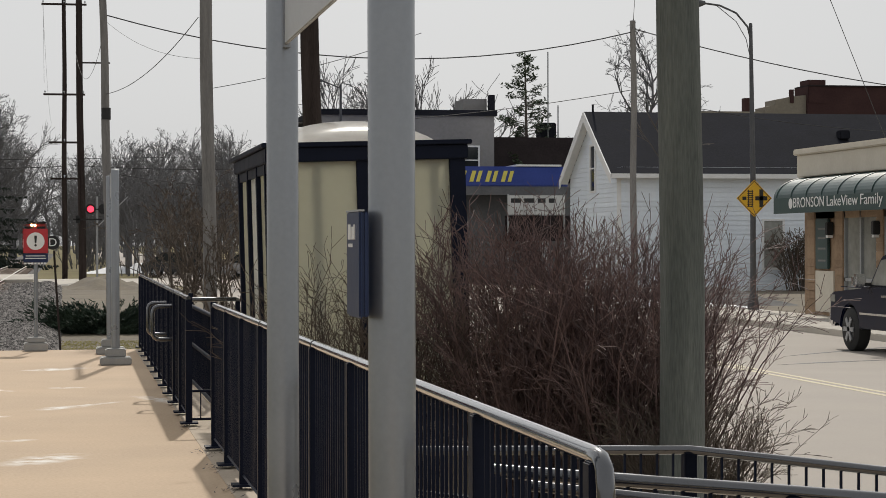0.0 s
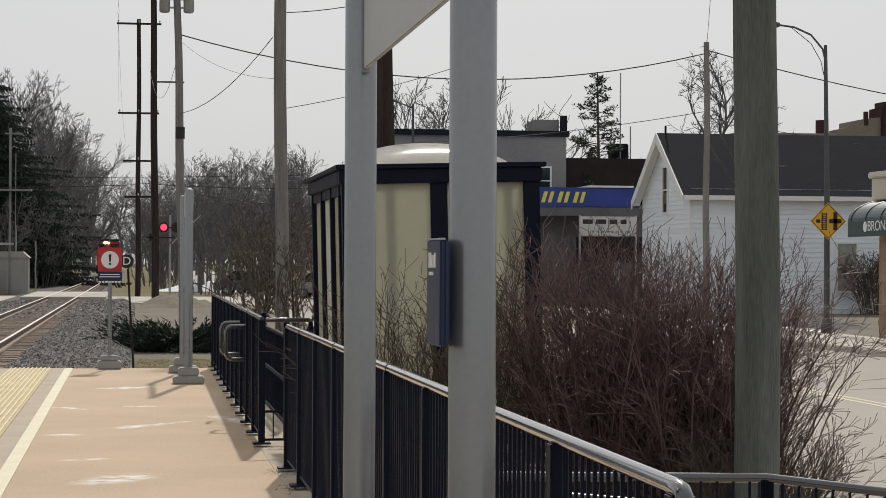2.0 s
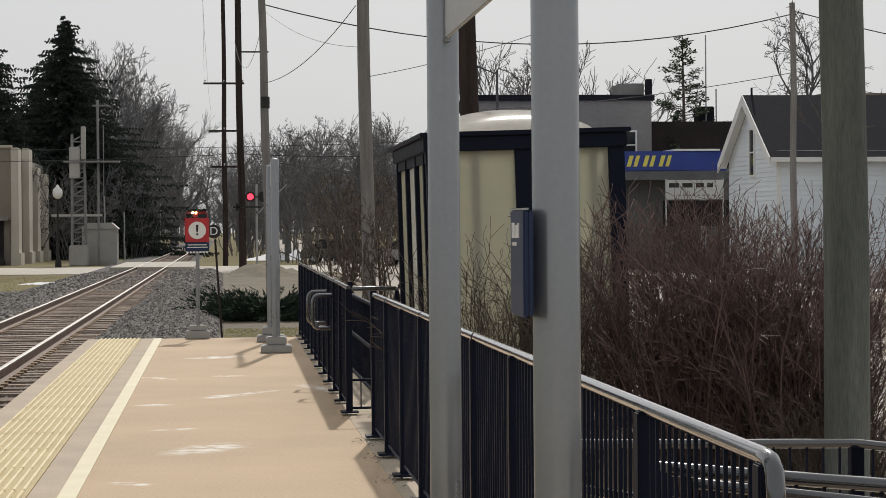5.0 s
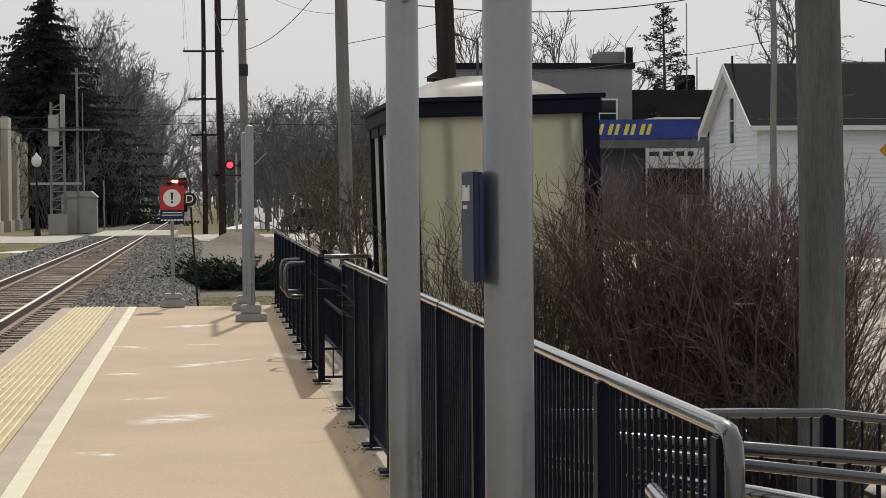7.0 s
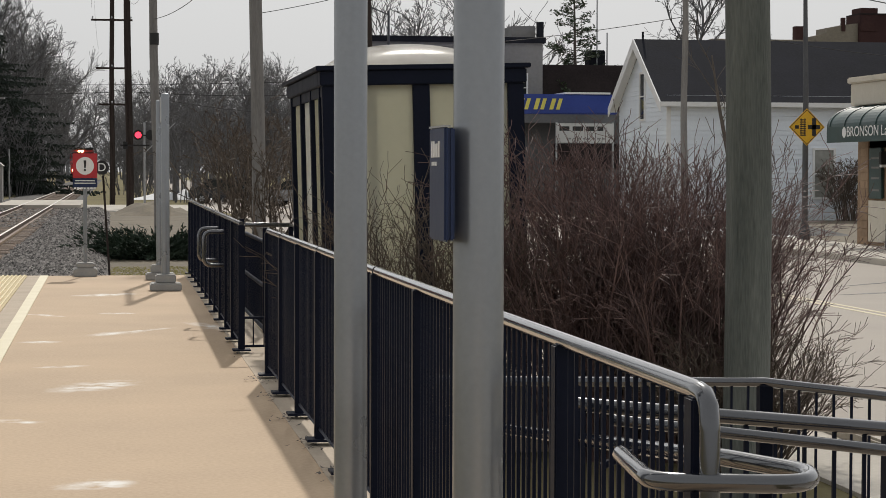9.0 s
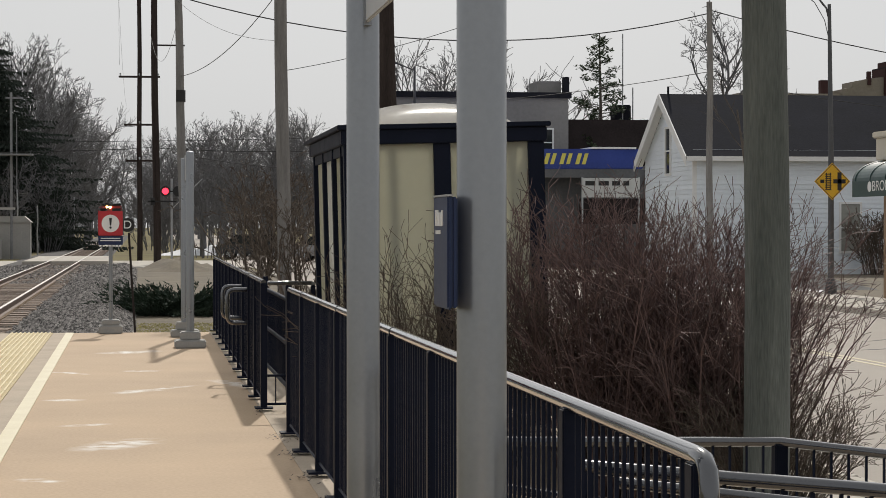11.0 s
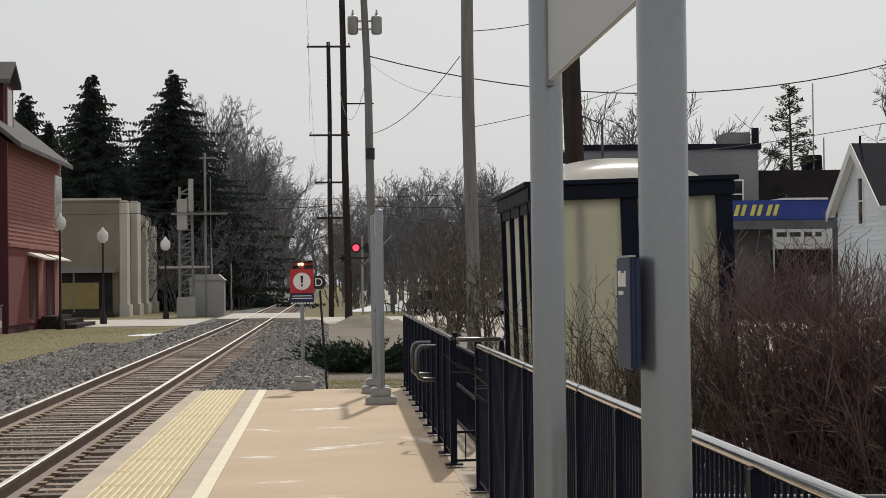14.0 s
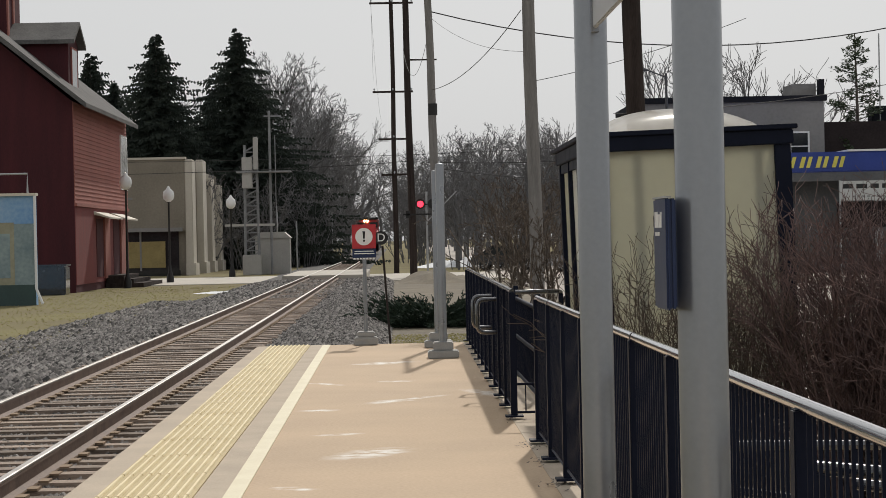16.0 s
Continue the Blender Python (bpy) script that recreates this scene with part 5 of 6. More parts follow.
part("coping", Mesh().box(1.0, -0.08, 12.6, 16, 2.5, 12.7), ROOFBROWN, bb)


# ---- vehicles ----
def wheel(parent, x, y, r, side, rim=GALV):
    """side: -1 or 1, which way the outer face looks along x."""
    t = part("wheel", Mesh().tube([(x - 0.14, y, r), (x - 0.11, y, r), (x + 0.11, y, r), (x + 0.14, y, r)], [r * 0.9, r, r, r * 0.9], 28), RUBBER, parent, "black tyre", smooth=True)
    rm = part("rim", Mesh().disc((x + side * 0.10, y, r), (side, 0, 0), r * 0.62, 0.045, 24), INK, t)
    for k in range(6):
        a = k * math.pi / 3
        c = Vector((x + side * 0.15, y, r))
        d = Vector((0, math.cos(a), math.sin(a)))
        e = Vector((0, -d.z, d.y)) * 0.035
        part("spoke", Mesh().poly([c - e, c + e, c + d * r * 0.58 + e * 1.3, c + d * r * 0.58 - e * 1.3], (side * 0.02, 0, 0)), rim, t)


tk = thing("pickup_truck", (15.2, 37.6, GZ + 0.005), "dark blue pickup truck parked along the kerb", "pickup truck")
# front points up the street (+y); origin at the front left wheel
side = [(1.02, 0.55), (1.0, 0.95), (0.92, 1.12), (-0.55, 1.22), (-0.75, 1.26), (-3.0, 1.27), (-4.75, 1.27), (-4.78, 0.6), (-4.4, 0.5), (-4.02, 0.5)]
rear = [(-3.62 + 0.47 * math.cos(a), 0.42 + 0.47 * math.sin(a)) for a in [math.pi - math.pi * k / 8 for k in range(9)]]
front = [(0.0 + 0.48 * math.cos(a), 0.42 + 0.48 * math.sin(a)) for a in [math.pi - math.pi * k / 8 for k in range(9)]]
outline = side[:8] + [(-4.3, 0.5)] + rear + [(-3.0, 0.45), (-0.6, 0.45)] + front + [(0.6, 0.5)]
body = part("body", Mesh().poly([(-0.06, y, z) for y, z in outline], (2.0, 0, 0)), TRUCK, tk, "dark blue body", bevel=0.025)
part("cab", Mesh().poly([(0.02, -0.72, 1.24), (0.02, -1.35, 1.83), (0.02, -1.7, 1.9), (0.02, -2.7, 1.88), (0.02, -2.95, 1.27)], (1.84, 0, 0)), TRUCK, tk, bevel=0.03)
gl = part("side_window", Mesh().poly([(-0.002, -0.92, 1.29), (-0.002, -1.4, 1.76), (-0.002, -1.8, 1.8), (-0.002, -1.82, 1.29)], (0.03, 0, 0)), GLASSPALE, tk)
part("side_window", Mesh().poly([(-0.002, -1.9, 1.29), (-0.002, -1.9, 1.8), (-0.002, -2.62, 1.79), (-0.002, -2.78, 1.29)], (0.03, 0, 0)), GLASSY, tk)
part("hood_highlight", Mesh().box(0.1, -0.6, 1.215, 1.78, 0.85, 1.235), TRUCK, tk)
part("side_strip", Mesh().box(-0.085, -3.1, 0.72, -0.058, -0.55, 0.76), CHROME, tk, "chrome side strip")
part("door_handle", Mesh().box(-0.09, -1.85, 1.07, -0.055, -1.6, 1.11), CHROME, tk)
mir = part("mirror", Mesh().box(-0.36, -0.98, 1.25, -0.1, -0.78, 1.5), CHROME, tk, "chrome wing mirror", bevel=0.05)
part("mirror_arm", Mesh().box(-0.14, -0.95, 1.27, 0.02, -0.85, 1.33), INK, mir)
part("headlight", Mesh().box(-0.07, 0.7, 0.9, 0.3, 1.0, 1.1), GLASSPALE, tk, bevel=0.03)
part("bumper", Mesh().box(-0.05, 0.85, 0.45, 1.93, 1.1, 0.75), CHROME, tk, bevel=0.04)
for y in (0.0, -3.62):
    wheel(tk, 0.08, y, 0.42, -1)
    wheel(tk, 1.8, y, 0.42, 1)


def car(x, y, rz, paint, label):
    t = thing("car", (x, y, GZ + 0.02), label, "car", "parked cars", rz=rz)
    part("body", Mesh().poly([(0, -2.2, 0.35), (0, -2.25, 0.85), (0, -1.3, 0.98), (0, 1.9, 0.98), (0, 2.25, 0.85), (0, 2.25, 0.35)], (1.75, 0, 0)), paint, t, bevel=0.06)
    part("cabin", Mesh().poly([(0.1, -1.35, 0.96), (0.1, -0.6, 1.5), (0.1, 1.0, 1.52), (0.1, 1.8, 0.97)], (1.55, 0, 0)), GLASSY, t, bevel=0.05)
    part("roof", Mesh().poly([(0.12, -0.62, 1.49), (0.12, -0.5, 1.56), (0.12, 0.95, 1.57), (0.12, 1.05, 1.5)], (1.5, 0, 0)), paint, t, bevel=0.02)
    for xx, s in ((0.12, -1), (1.63, 1)):
        for yy in (-1.4, 1.4):
            wheel(t, xx, yy, 0.32, s)
    return t


car(11.2, 118, 78, CARGREY, "silver car waiting on the crossing road")
car(7.2, 128, 80, CARDARK, "charcoal car on the crossing road")
car(-8.0, 175, 60, CARGREY, "silver car parked beyond the track")
car(-15.2, 172, 70, CARDARK, "dark car parked beyond the track")
car(-4.5 + 13, 135, 85, CARDARK, "dark car behind bare shrubs")

# locomotive far down the line
lo = thing("locomotive", (-3.4875, 268, -0.2), "red and black diesel locomotive with lit headlights", "locomotive")
part("underframe", Mesh().box(-1.5, 0, 0.3, 1.5, 19, 1.3), INK, lo)
part("nose", Mesh().poly([(-1.45, 0.6, 1.3), (-1.45, 0.6, 2.7), (-1.45, 1.4, 3.1), (-1.45, 2.4, 3.2), (-1.45, 2.4, 1.3)], (2.9, 0, 0)), LOCO, lo, "red nose", bevel=0.12)
part("cab", Mesh().box(-1.55, 2.4, 1.3, 1.55, 5.2, 4.5), LOCO, lo, bevel=0.1)
part("cab_roof", Mesh().box(-1.5, 2.3, 4.45, 1.5, 5.3, 4.75), INK, lo, bevel=0.08)
for x in (-0.85, 0.85):
    part("windscreen", Mesh().box(x - 0.55, 2.36, 3.4, x + 0.55, 2.4, 4.1), GLASSY, lo)
part("hood", Mesh().box(-1.1, 5.2, 1.3, 1.1, 18.5, 4.3), INK, lo, bevel=0.08)
part("pilot", Mesh().poly([(-1.4, 0, 0.2), (1.4, 0, 0.2), (1.4, 0, 1.25), (-1.4, 0, 1.25)], (0, 0.25, 0)), INK, lo)
for x in (-0.35, 0.05):
    part("headlight", Mesh().disc((x, 2.3, 4.25), (0, -1, 0), 0.17, 0.1, 16), HEADLIGHT, lo, "lit headlight")
part("ditch_light", Mesh().disc((-1.1, 0.55, 1.75), (0, -1, 0), 0.14, 0.1, 16), HEADLIGHT, lo, "lit ditch light")
part("handrail", Mesh().tube([(-1.4, 0.2, 1.3), (-1.4, 0.2, 2.4), (-1.4, 2.3, 2.6)], 0.03, 6), WHITE, lo)
part("handrail", Mesh().tube([(1.4, 0.2, 1.3), (1.4, 0.2, 2.4), (1.4, 2.3, 2.6)], 0.03, 6), WHITE, lo)


# ---- plants ----
def grow(r, p, d, length, rad, depth, out, kids, droop=0.0, wob=0.25, shrink=0.62, spread=0.8, segs=4, thin=0.5):
    """A branching line; out collects (points, radii, depth)."""
    pts, rads = [p.copy()], [rad]
    q, e = p.copy(), d.normalized()
    for k in range(segs):
        e = (e + Vector((r.uniform(-wob, wob), r.uniform(-wob, wob), r.uniform(-wob, wob) * 0.6 - droop))).normalized()
        q = q + e * (length / segs)
        pts.append(q.copy())
        rads.append(rad * (1 - (1 - thin) * (k + 1) / segs))
    out.append((pts, rads, depth))
    if depth <= 0:
        return
    n = kids[depth - 1] if isinstance(kids, (list, tuple)) else kids
    for i in range(n):
        s = r.uniform(0.25, 1.0) if i else 1.0
        k = min(segs - 1, int(s * segs))
        b = pts[k].lerp(pts[k + 1], s * segs - k) if s < 1 else pts[-1]
        ax = (pts[k + 1] - pts[k]).normalized()
        o = ax.orthogonal().normalized()
        o.rotate(Matrix.Rotation(r.uniform(0, 2 * math.pi), 3, ax))
        a = r.uniform(0.35, 1.0) * spread
        nd = ax * math.cos(a) + o * math.sin(a)
        grow(r, b, nd, length * shrink * r.uniform(0.7, 1.15), rads[k] * 0.62, depth - 1, out, kids, droop, wob, shrink, spread, segs if depth > 2 else 3, thin)


def lines_mesh(items, sides=3, smallest=0.002):
    m = Mesh()
    for pts, rads, _ in items:
        m.tube(pts, [max(x, smallest) for x in rads], sides if rads[0] < 0.03 else 6, caps=False)
    return m


def bare_tree_meshes(seed, h, smallest=0.012, lean=0.0, kids=(3, 4, 4, 5), spread=0.75):
    r = random.Random(seed)
    out = []
    grow(r, Vector((0, 0, 0)), Vector((lean, 0, 1)), h * 0.42, h * 0.021, 4, out, kids, droop=-0.05, wob=0.13, shrink=0.66, spread=spread, segs=5, thin=0.55)
    trunk = [o for o in out if o[2] >= 3]
    crown = [o for o in out if o[2] < 3]
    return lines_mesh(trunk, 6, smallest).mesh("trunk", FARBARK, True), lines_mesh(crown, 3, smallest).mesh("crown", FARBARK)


def oval_tree_meshes(seed, h, wide, limbs=30):
    """An upright leafless tree with an oval crown of fine twigs."""
    r = random.Random(seed)
    axis = [Vector((0, 0, 0))]
    for k in range(1, 10):
        axis.append(Vector((0.02 * h * math.sin(k * 1.3 + seed), 0.02 * h * math.cos(k * 1.7 + seed), h * 0.95 * k / 9)))
    trunk = [(axis, [h * 0.02 * (1 - 0.9 * k / 9) for k in range(10)], 3)]
    crown = []
    for i in range(limbs):
        f = 0.14 + 0.82 * (i + r.random()) / limbs
        q = min(8, int(f * 9))
        p = axis[q].lerp(axis[q + 1], f * 9 - q)
        a = i * 2.4 + r.uniform(-0.5, 0.5)
        lift = 0.55 + 0.9 * f + r.uniform(-0.2, 0.25)
        L = h * wide * (0.35 + 0.75 * math.sin(math.pi * min(1, 0.12 + f * 0.85))) * r.uniform(0.75, 1.1)
        out = []
        grow(r, p, Vector((math.cos(a), math.sin(a), lift)), L, h * 0.0075 * (1.15 - 0.7 * f), 3, out, (4, 4, 6), droop=0.0, wob=0.2, shrink=0.46, spread=0.85, segs=4, thin=0.4)
        trunk += [o for o in out if o[2] == 3]
        crown += [o for o in out if o[2] < 3]
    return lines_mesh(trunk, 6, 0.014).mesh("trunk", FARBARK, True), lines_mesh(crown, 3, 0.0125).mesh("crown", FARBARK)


kinds = [oval_tree_meshes(11, 12.3, 0.27), bare_tree_meshes(12, 13, 0.015, kids=(5, 5, 5, 5)), oval_tree_meshes(13, 13.6, 0.27), bare_tree_meshes(14, 12, 0.015, kids=(5, 5, 5, 5), spread=0.9)]


def bare_tree(x, y, k, s, rz, label):
    t = thing("bare_tree", (x, y, GZ), label, "tree", "bare deciduous trees", rz=rz)
    t.scale = (s, s, s)
    part("trunk", kinds[k][0], FARBARK, t)
    part("crown", kinds[k][1], FARBARK, t)


r = random.Random(21)
TRACK_TREES = ((-9.0, 178, 2, 1.25), (-7.6, 194, 2, 1.15), (-12.0, 200, 2, 1.4), (-6.6, 215, 0, 1.25), (-9.6, 212, 1, 1.6), (-8.2, 245, 0, 1.4), (-10.5, 228, 0, 1.5), (-6.6, 285, 1, 1.5), (-8.5, 232, 2, 1.1), (-14, 240, 1, 1.4), (-6.5, 262, 2, 1.1), (-11, 285, 0, 1.4), (-7, 320, 2, 1.2), (-20, 215, 1, 1.5), (-26, 230, 0, 1.5), (-18, 260, 2, 1.3), (-33, 240, 2, 1.3), (-3, 420, 0, 1.5), (1, 430, 2, 1.3), (-8, 400, 1, 1.5))
ROAD_TREES = ((4.6, 142, 3, 0.7), (6.2, 150, 1, 0.72), (8.6, 140, 3, 0.72), (10.5, 146, 1, 0.75), (12.6, 142, 3, 0.75), (14.8, 150, 0, 0.7), (5.4, 170, 0, 0.72), (7.6, 176, 3, 0.9), (9.4, 168, 1, 0.8), (12, 180, 2, 0.75), (5.0, 150, 1, 0.75), (7.5, 158, 3, 0.8), (9.2, 146, 1, 0.8), (11.5, 152, 3, 0.95), (6.8, 185, 0, 0.9), (13.5, 165, 0, 0.85), (16.0, 172, 1, 0.9))
ROOF_TREES = ((2.5, 330, 0, 1.3), (6, 300, 1, 1.2), (10, 200, 2, 0.9), (3.0, 225, 1, 1.0), (8, 250, 2, 1.0), (4.5, 270, 0, 1.0), (21.7, 150, 3, 1.45), (23.8, 158, 0, 1.2), (28.6, 155, 3, 1.5), (33.4, 113, 2, 1.0), (44, 150, 1, 1.0), (39, 145, 3, 0.9), (33, 165, 0, 0.95), (47, 165, 1, 1.0), (14, 215, 0, 1.0), (19, 230, 1, 1.2), (5, 390, 2, 1.2), (10, 330, 1, 1.4), (15, 300, 0, 1.3))
for x, y, k, s in TRACK_TREES + ROAD_TREES + ROOF_TREES:
    bare_tree(x, y, k, s, r.uniform(0, 360), "leafless grey-brown deciduous tree with fine twigs")


lt = thing("bare_tree", (25.7, 80.0, GZ), "thin leaning bare trunk before the white house", "tree", "bare deciduous trees")
part("trunk", Mesh().tube([(0, 0, 0), (-0.8, 0, 2.65), (-1.2, 0, 4.6), (-1.55, 0, 6.8)], [0.13, 0.10, 0.07, 0.03], 8), BARK, lt, smooth=True)
lean_twigs = []
for k in range(7):
    grow(r, Vector((-0.9 - 0.1 * k, 0, 3.2 + 0.5 * k)), Vector((r.uniform(-1, 1), r.uniform(-0.5, 0.5), 1.2)), 1.5, 0.022, 2, lean_twigs, (3, 3), wob=0.15, spread=0.6)
part("crown", lines_mesh(lean_twigs, 3, 0.009), BARK, lt)


# distant woods closing the line
r = random.Random(90)
m = Mesh()
for k in range(420):
    x, y = r.uniform(-150, 150), r.uniform(430, 640)
    if -7 < x < 0 and y < 520:
        continue
    h = r.uniform(9, 15)
    o_ = []
    grow(r, Vector((x, y, GZ)), Vector((r.uniform(-0.1, 0.1), 0, 1)), h * 0.5, h * 0.022, 2, o_, (5, 6), droop=-0.04, wob=0.15, shrink=0.7, spread=0.85, segs=4, thin=0.5)
    for pts, rads, _ in o_:
        m.tube(pts, [max(q, 0.06) for q in rads], 3, caps=False)
# The haze over these woods is only their paler bark colour.
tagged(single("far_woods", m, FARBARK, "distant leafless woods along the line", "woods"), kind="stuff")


def thicket(seed, n, w, d, h, material, label, loc, tilt=0.5, sides=3, kids=(3, 3), r0=0.009, smallest=0.0022, cat="shrub", base=0.25, depth=2):
    """A multi-stemmed leafless shrub."""
    rr_ = random.Random(seed)
    out = []
    for _ in range(n):
        a, q = rr_.uniform(0, 2 * math.pi), math.sqrt(rr_.random())
        p = Vector((w * base * q * math.cos(a), d * base * q * math.sin(a), 0))
        e = Vector((math.cos(a) * q * tilt * w / h, math.sin(a) * q * tilt * d / h, 1))
        grow(rr_, p, e, h * rr_.uniform(0.62, 0.95), r0 * rr_.uniform(0.7, 1.3), depth, out, kids, droop=0.015, wob=0.18, shrink=0.30, spread=0.8, segs=5, thin=0.4)
    t = thing("shrub" if cat == "shrub" else "sapling", loc, label, cat, "leafless shrubs")
    tagged(part("stem_mass", lines_mesh([o for o in out if o[2] == depth], 5, smallest), material, t), kind="stuff")
    tagged(part("twig_mass", lines_mesh([o for o in out if o[2] < depth], sides, smallest), material, t), kind="stuff")
    return t


thicket(31, 235, 1.0, 0.9, 1.97, TWIG, "large dense reddish-brown leafless shrub beside the pole", (4.42, 15.1, GZ), 0.62, kids=(6, 6), r0=0.0085, smallest=0.0023, base=0.38)
thicket(32, 290, 0.95, 0.8, 2.03, TWIG, "dense reddish leafless shrub before the shelter", (3.72, 15.3, GZ), 0.5, kids=(6, 6), r0=0.0085, smallest=0.0023, base=0.4)
thicket(33, 170, 0.8, 0.5, 1.80, TWIG2, "thin brown leafless shrub against the shelter", (2.52, 15.6, GZ), 0.5, kids=(4, 5), r0=0.008, smallest=0.0021, base=0.5)
thicket(34, 210, 0.8, 0.8, 1.0, TWIG2, "low sprawling leafless shrub by the ramp", (4.55, 14.5, GZ), 0.85, kids=(4, 5), r0=0.006, smallest=0.0019, base=0.3)
thicket(35, 18, 1.3, 1.3, 2.5, TWIG2, "tall bare sapling clump behind the fence", (3.2, 38.5, GZ), 0.8, kids=(6, 5, 5), r0=0.024, smallest=0.005, cat="sapling", base=0.25, depth=3)
thicket(36, 18, 1.6, 1.6, 3.0, TWIG2, "tall bare sapling clump beyond the platform", (3.1, 50, GZ), 0.8, kids=(6, 5, 5), r0=0.026, smallest=0.006, cat="sapling", base=0.25, depth=3)
thicket(37, 26, 2.6, 2.6, 4.4, TWIG2, "tall bare thicket beyond the crossing", (6.5, 92, GZ), 0.7, kids=(6, 5, 5), r0=0.03, smallest=0.01, cat="sapling", base=0.35, depth=3)
thicket(38, 26, 2.6, 2.6, 4.6, TWIG2, "tall bare thicket beyond the crossing", (9.2, 98, GZ), 0.7, kids=(6, 5, 5), r0=0.03, smallest=0.01, cat="sapling", base=0.35, depth=3)
thicket(39, 60, 1.2, 1.0, 2.4, TWIG2, "dark bare shrub against the house wall", (31.4, 83.5, GZ), 0.6, kids=(5, 5), r0=0.02, smallest=0.012, base=0.5)
for k, (x, y) in enumerate(((12.2, 120), (15.0, 128), (5.0, 134), (8, 138), (2.6, 160), (-7.2, 165), (-8.6, 176), (-6.8, 186), (-9.5, 198), (-7.4, 210), (-6.9, 232), (-9.8, 150), (1.6, 178), (3.0, 195), (2.0, 215), (4.2, 240), (-12, 160), (-14.5, 152))):
    thicket(50 + k, 17, 3.2, 2.5, 5.3 + k % 3 * 0.8, FARBARK, "bare grey-brown thicket by the road", (x, y, GZ), 0.7, kids=(6, 5, 5), r0=0.035, smallest=0.014, cat="sapling", base=0.4, depth=3)


def spruce_meshes(seed, h, w, rows, thick=1.0):
    r_ = random.Random(seed)
    trunk = Mesh().tube([(0, 0, 0), (0, 0, h * 0.5), (0, 0, h)], [h * 0.014, h * 0.009, 0.02], 8)
    m = Mesh()
    for k in range(rows):
        f = k / rows
        z0 = h * (0.05 + 0.945 * f)
        L = w * (1 - f) ** 0.75 * r_.uniform(0.7, 1.1) + 0.15
        n = int(8 + 5 * (1 - f))
        for i in range(n):
            a = 2 * math.pi * (i + r_.random()) / n
            lb = L * r_.uniform(0.45, 1.12)
            z = z0 + r_.uniform(-0.045, 0.045) * h
            o = Vector((math.cos(a), math.sin(a), 0))
            s = Vector((-o.y, o.x, 0))
            q = max(4, int(lb / 0.25))
            for j in range(q):
                u = (j + 0.6) / q
                c = o * lb * u + Vector((0, 0, z - 0.28 * lb * u + 0.14 * lb * u * u))
                g = (0.42 + 0.45 * (1 - u)) * thick * r_.uniform(0.6, 1.2) * (0.5 + 0.5 * (1 - f))
                for sg in (-1, 1):
                    e = (s * sg * r_.uniform(0.5, 1.1) + o * r_.uniform(0.2, 0.9) + Vector((0, 0, r_.uniform(-1.3, 0.5)))) * g
                    t = Vector((0, 0, 0.10)) + o * 0.05
                    b = len(m.v)
                    m.v += [tuple(c - o * 0.1), tuple(c + t), tuple(c + e), tuple(c + e * 0.5 - Vector((0, 0, 0.22 * g + 0.05)))]
                    m.f += [(b, b + 1, b + 2), (b, b + 2, b + 3)]
    return trunk, m


for k, (x, y, h, w) in enumerate(((-18.8, 165, 18.7, 9.8), (-12.6, 170, 19.4, 11.8), (-26.0, 178, 18.4, 9.0), (-23.5, 174, 15.5, 7.0), (-15.8, 180, 15.0, 7.6), (-30.5, 185, 18, 8))):
    a, b = spruce_meshes(60 + k, h, w, 96)
    t = thing("spruce", (x, y, GZ), "tall dark green spruce with drooping boughs", "tree", "spruces")
    part("trunk", a, BARK, t)
    part("foliage", b, NEEDLE, t)
# open-crowned pine behind the roofs
r_ = random.Random(77)
t = thing("pine_tree", (26.3, 114, GZ), "thin open pine with sparse dark needles", "tree")
part("trunk", Mesh().tube([(0, 0, 0), (0.1, 0, 7), (0, 0, 13.1)], [0.16, 0.11, 0.03], 8), BARK, t)
m, tw_ = Mesh(), Mesh()
for k in range(58):
    z = 5.6 + 7.3 * k / 58
    L = 2.7 * (1 - (z - 5.4) / 8.0) * r_.uniform(0.5, 1.15) + 0.25
    a = r_.uniform(0, 2 * math.pi)
    e = Vector((math.cos(a), math.sin(a), 0.18)) * L
    tw_.tube([(0, 0, z), Vector((0, 0, z)) + e], [0.03, 0.012], 4)
    for j in range(int(20 + 26 * L)):
        c = Vector((0, 0, z)) + e * r_.uniform(0.45, 1.05) + Vector((r_.uniform(-0.2, 0.2), r_.uniform(-0.2, 0.2), r_.uniform(-0.12, 0.2)))
        d1 = Vector((r_.uniform(-1, 1), r_.uniform(-1, 1), r_.uniform(-0.3, 0.8))) * 0.22
        d2 = Vector((r_.uniform(-1, 1), r_.uniform(-1, 1), r_.uniform(-0.5, 0.5))) * 0.09
        b = len(m.v)
        m.v += [tuple(c - d2), tuple(c + d2), tuple(c + d1)]
        m.f.append((b, b + 1, b + 2))
part("branches", tw_, BARK, t)
part("foliage", m, PINE, t)
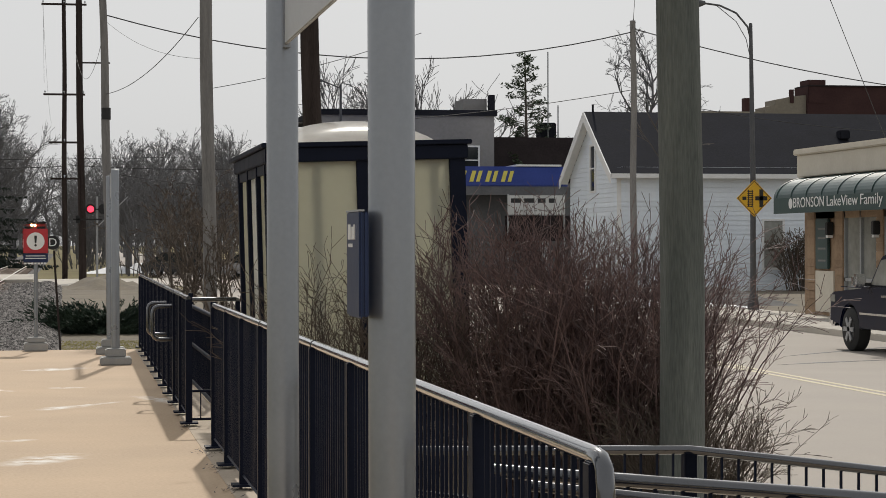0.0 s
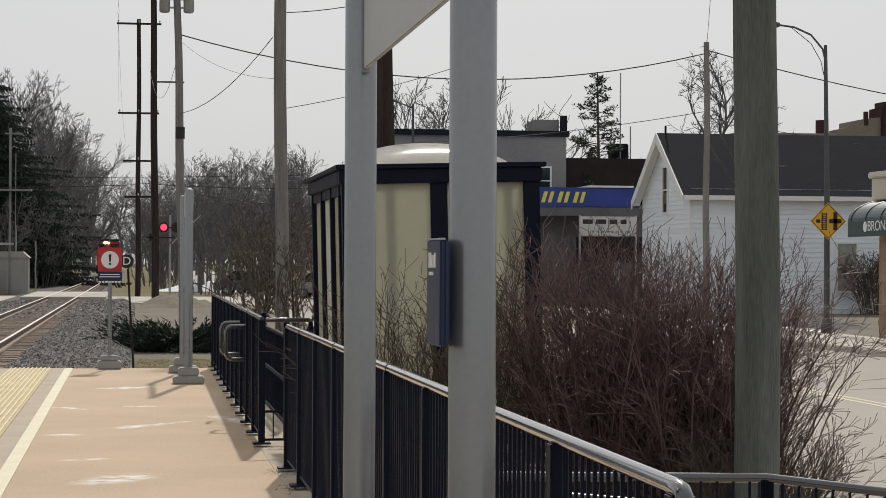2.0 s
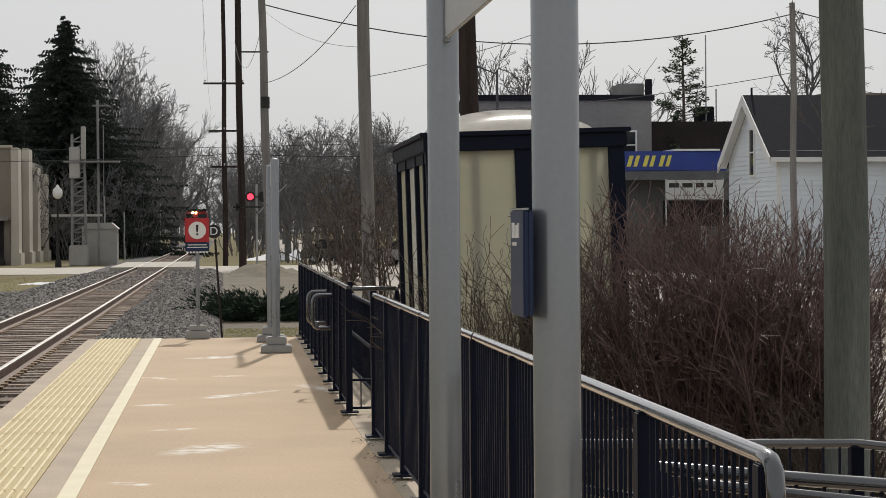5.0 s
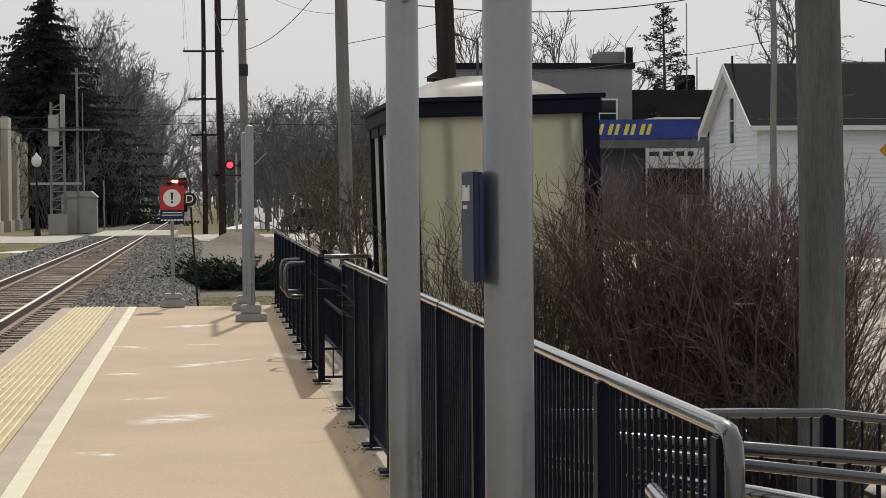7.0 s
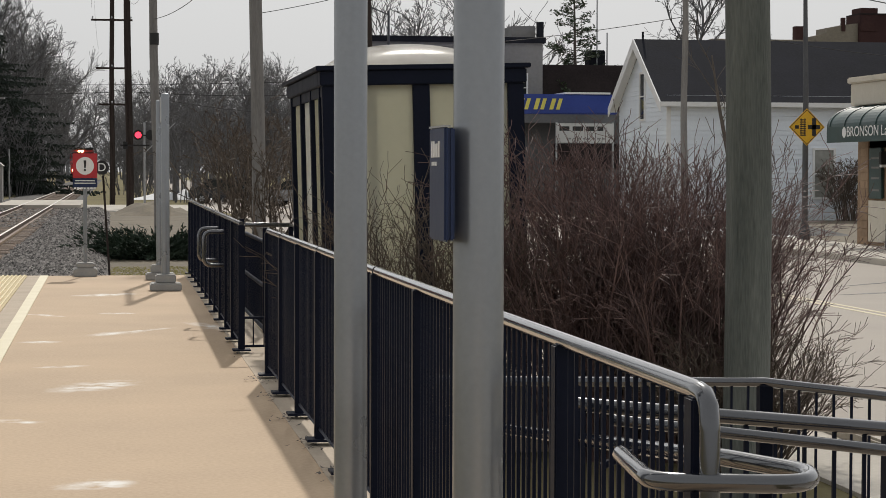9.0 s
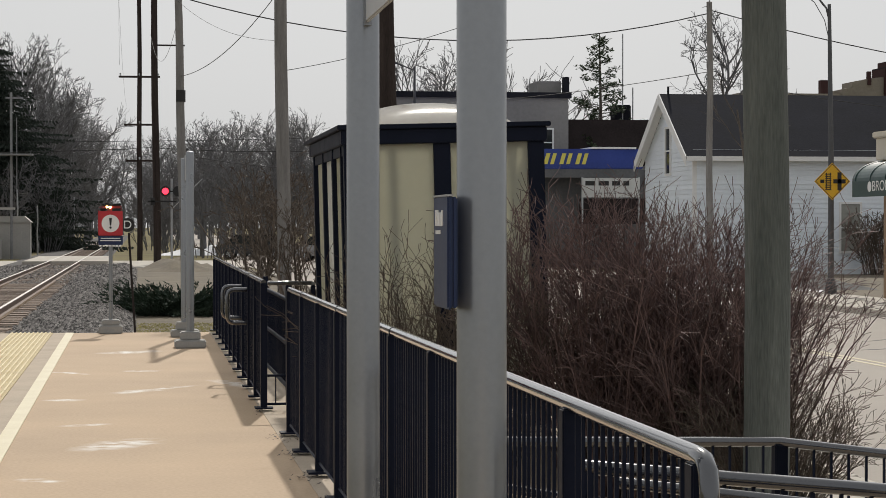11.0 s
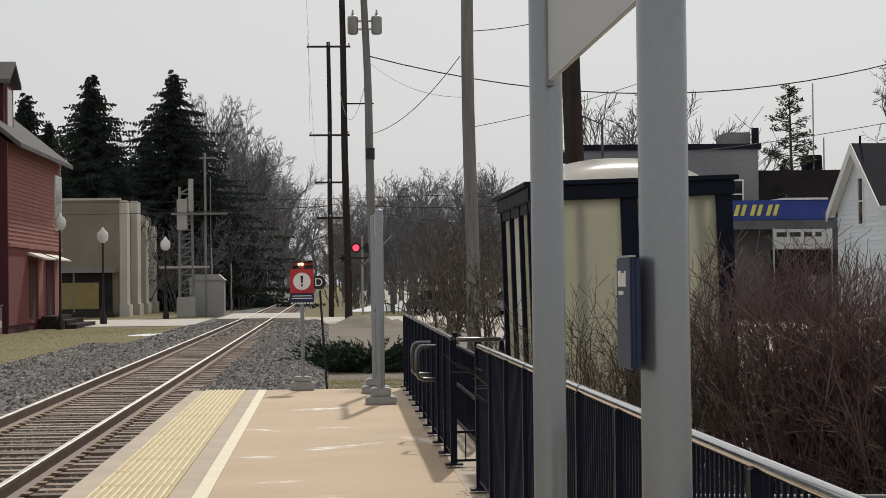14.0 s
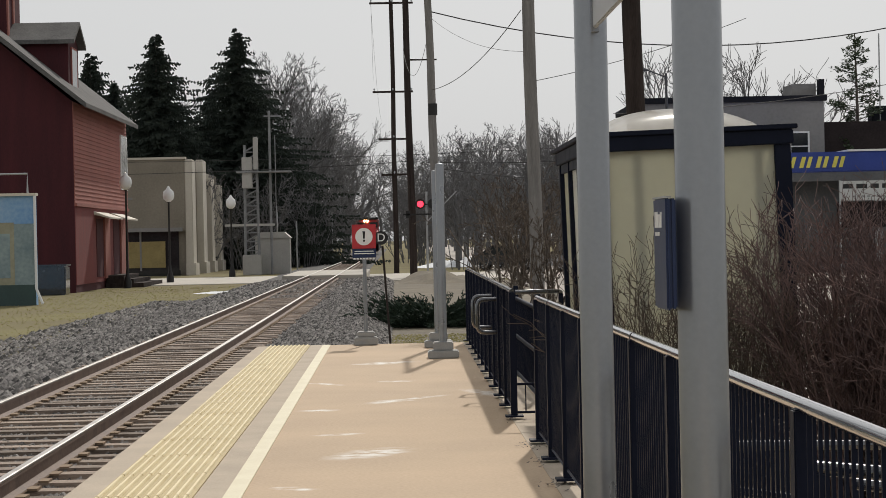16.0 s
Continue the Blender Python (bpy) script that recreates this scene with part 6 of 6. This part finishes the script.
# juniper at the platform end
r_ = random.Random(78)
t = thing("juniper_bush", (1.2, 49.0, GZ - 0.12), "spreading dark green juniper bush", "bush")
t.scale = (1.35, 1.0, 1.2)
m = Mesh()
for k in range(340):
    a = r_.uniform(0, 2 * math.pi)
    el = r_.uniform(0.0, 0.75)
    L = r_.uniform(0.7, 1.45) * (1.15 - 0.35 * el)
    e = Vector((math.cos(a) * math.cos(el) * 1.15, math.sin(a) * math.cos(el), math.sin(el) * 0.85)) * L
    for j in range(44):
        u = 0.2 + 0.8 * j / 44
        c = e * u + Vector((r_.uniform(-0.05, 0.05), r_.uniform(-0.05, 0.05), r_.uniform(-0.03, 0.05) + 0.1))
        d1 = (e.normalized() + Vector((r_.uniform(-0.9, 0.9), r_.uniform(-0.9, 0.9), r_.uniform(-0.4, 0.9)))) * 0.075
        d2 = Vector((r_.uniform(-1, 1), r_.uniform(-1, 1), r_.uniform(-1, 1))) * 0.022
        b = len(m.v)
        m.v += [tuple(c - d2), tuple(c + d2), tuple(c + d1)]
        m.f.append((b, b + 1, b + 2))
part("foliage", m, JUNI, t)
part("stems", Mesh().tube([(0, 0, 0), (0.1, 0, 0.4)], [0.05, 0.03], 6).tube([(0, 0, 0), (-0.3, 0, 0.35)], [0.05, 0.02], 6), BARK, t)
# winter grass blades beside the track and the platform
r_ = random.Random(80)
m = Mesh()
for _ in range(9000):
    if r_.random() < 0.45:
        x, y = r_.uniform(-14, -6.9), 40 + 60 * r_.random() ** 1.2
        if x > -7.6 and r_.random() < 0.5:
            continue
    else:
        x, y = r_.uniform(0.1, 1.9), r_.uniform(31.0, 45)
    h = r_.uniform(0.012, 0.04)
    a = r_.uniform(0, 6.28)
    w = 0.012 + 0.0003 * y
    b = len(m.v)
    m.v += [(x - w * math.cos(a), y - w * math.sin(a), GZ), (x + w * math.cos(a), y + w * math.sin(a), GZ), (x + r_.uniform(-0.06, 0.06), y + r_.uniform(-0.06, 0.06), GZ + h)]
    m.f.append((b, b + 1, b + 2))
STRAW = mat("straw_grass", (0.23, 0.205, 0.085), (0.33, 0.30, 0.14), 0.9, big=0.16, fine=30, bump=0.0, spec=0.1)
translucent(STRAW, 0.5)
tagged(single("grass", m, STRAW, "short straw-coloured winter grass", "grass"), kind="stuff")
# leaf litter along the fence foot
r_ = random.Random(81)
m = Mesh()
for _ in range(170):
    y = r_.choice((8.6, 9.8, 11.0, 12.2, 13.4, 14.6, 15.8, 17.9)) + r_.gauss(0, 0.16)
    x = 1.25 + r_.gauss(0, 0.06)
    a = r_.uniform(0, 6.28)
    l_, w = r_.uniform(0.01, 0.028), r_.uniform(0.004, 0.01)
    b = len(m.v)
    c, s_ = math.cos(a), math.sin(a)
    m.v += [(x - l_ * c, y - l_ * s_, 0.009), (x + w * s_, y - w * c, 0.012), (x + l_ * c, y + l_ * s_, 0.02), (x - w * s_, y + w * c, 0.012)]
    m.f.append((b, b + 1, b + 2, b + 3))
tagged(single("leaf_litter", m, BARK, "dark dry leaf and twig litter by the fence", "litter"), kind="stuff")
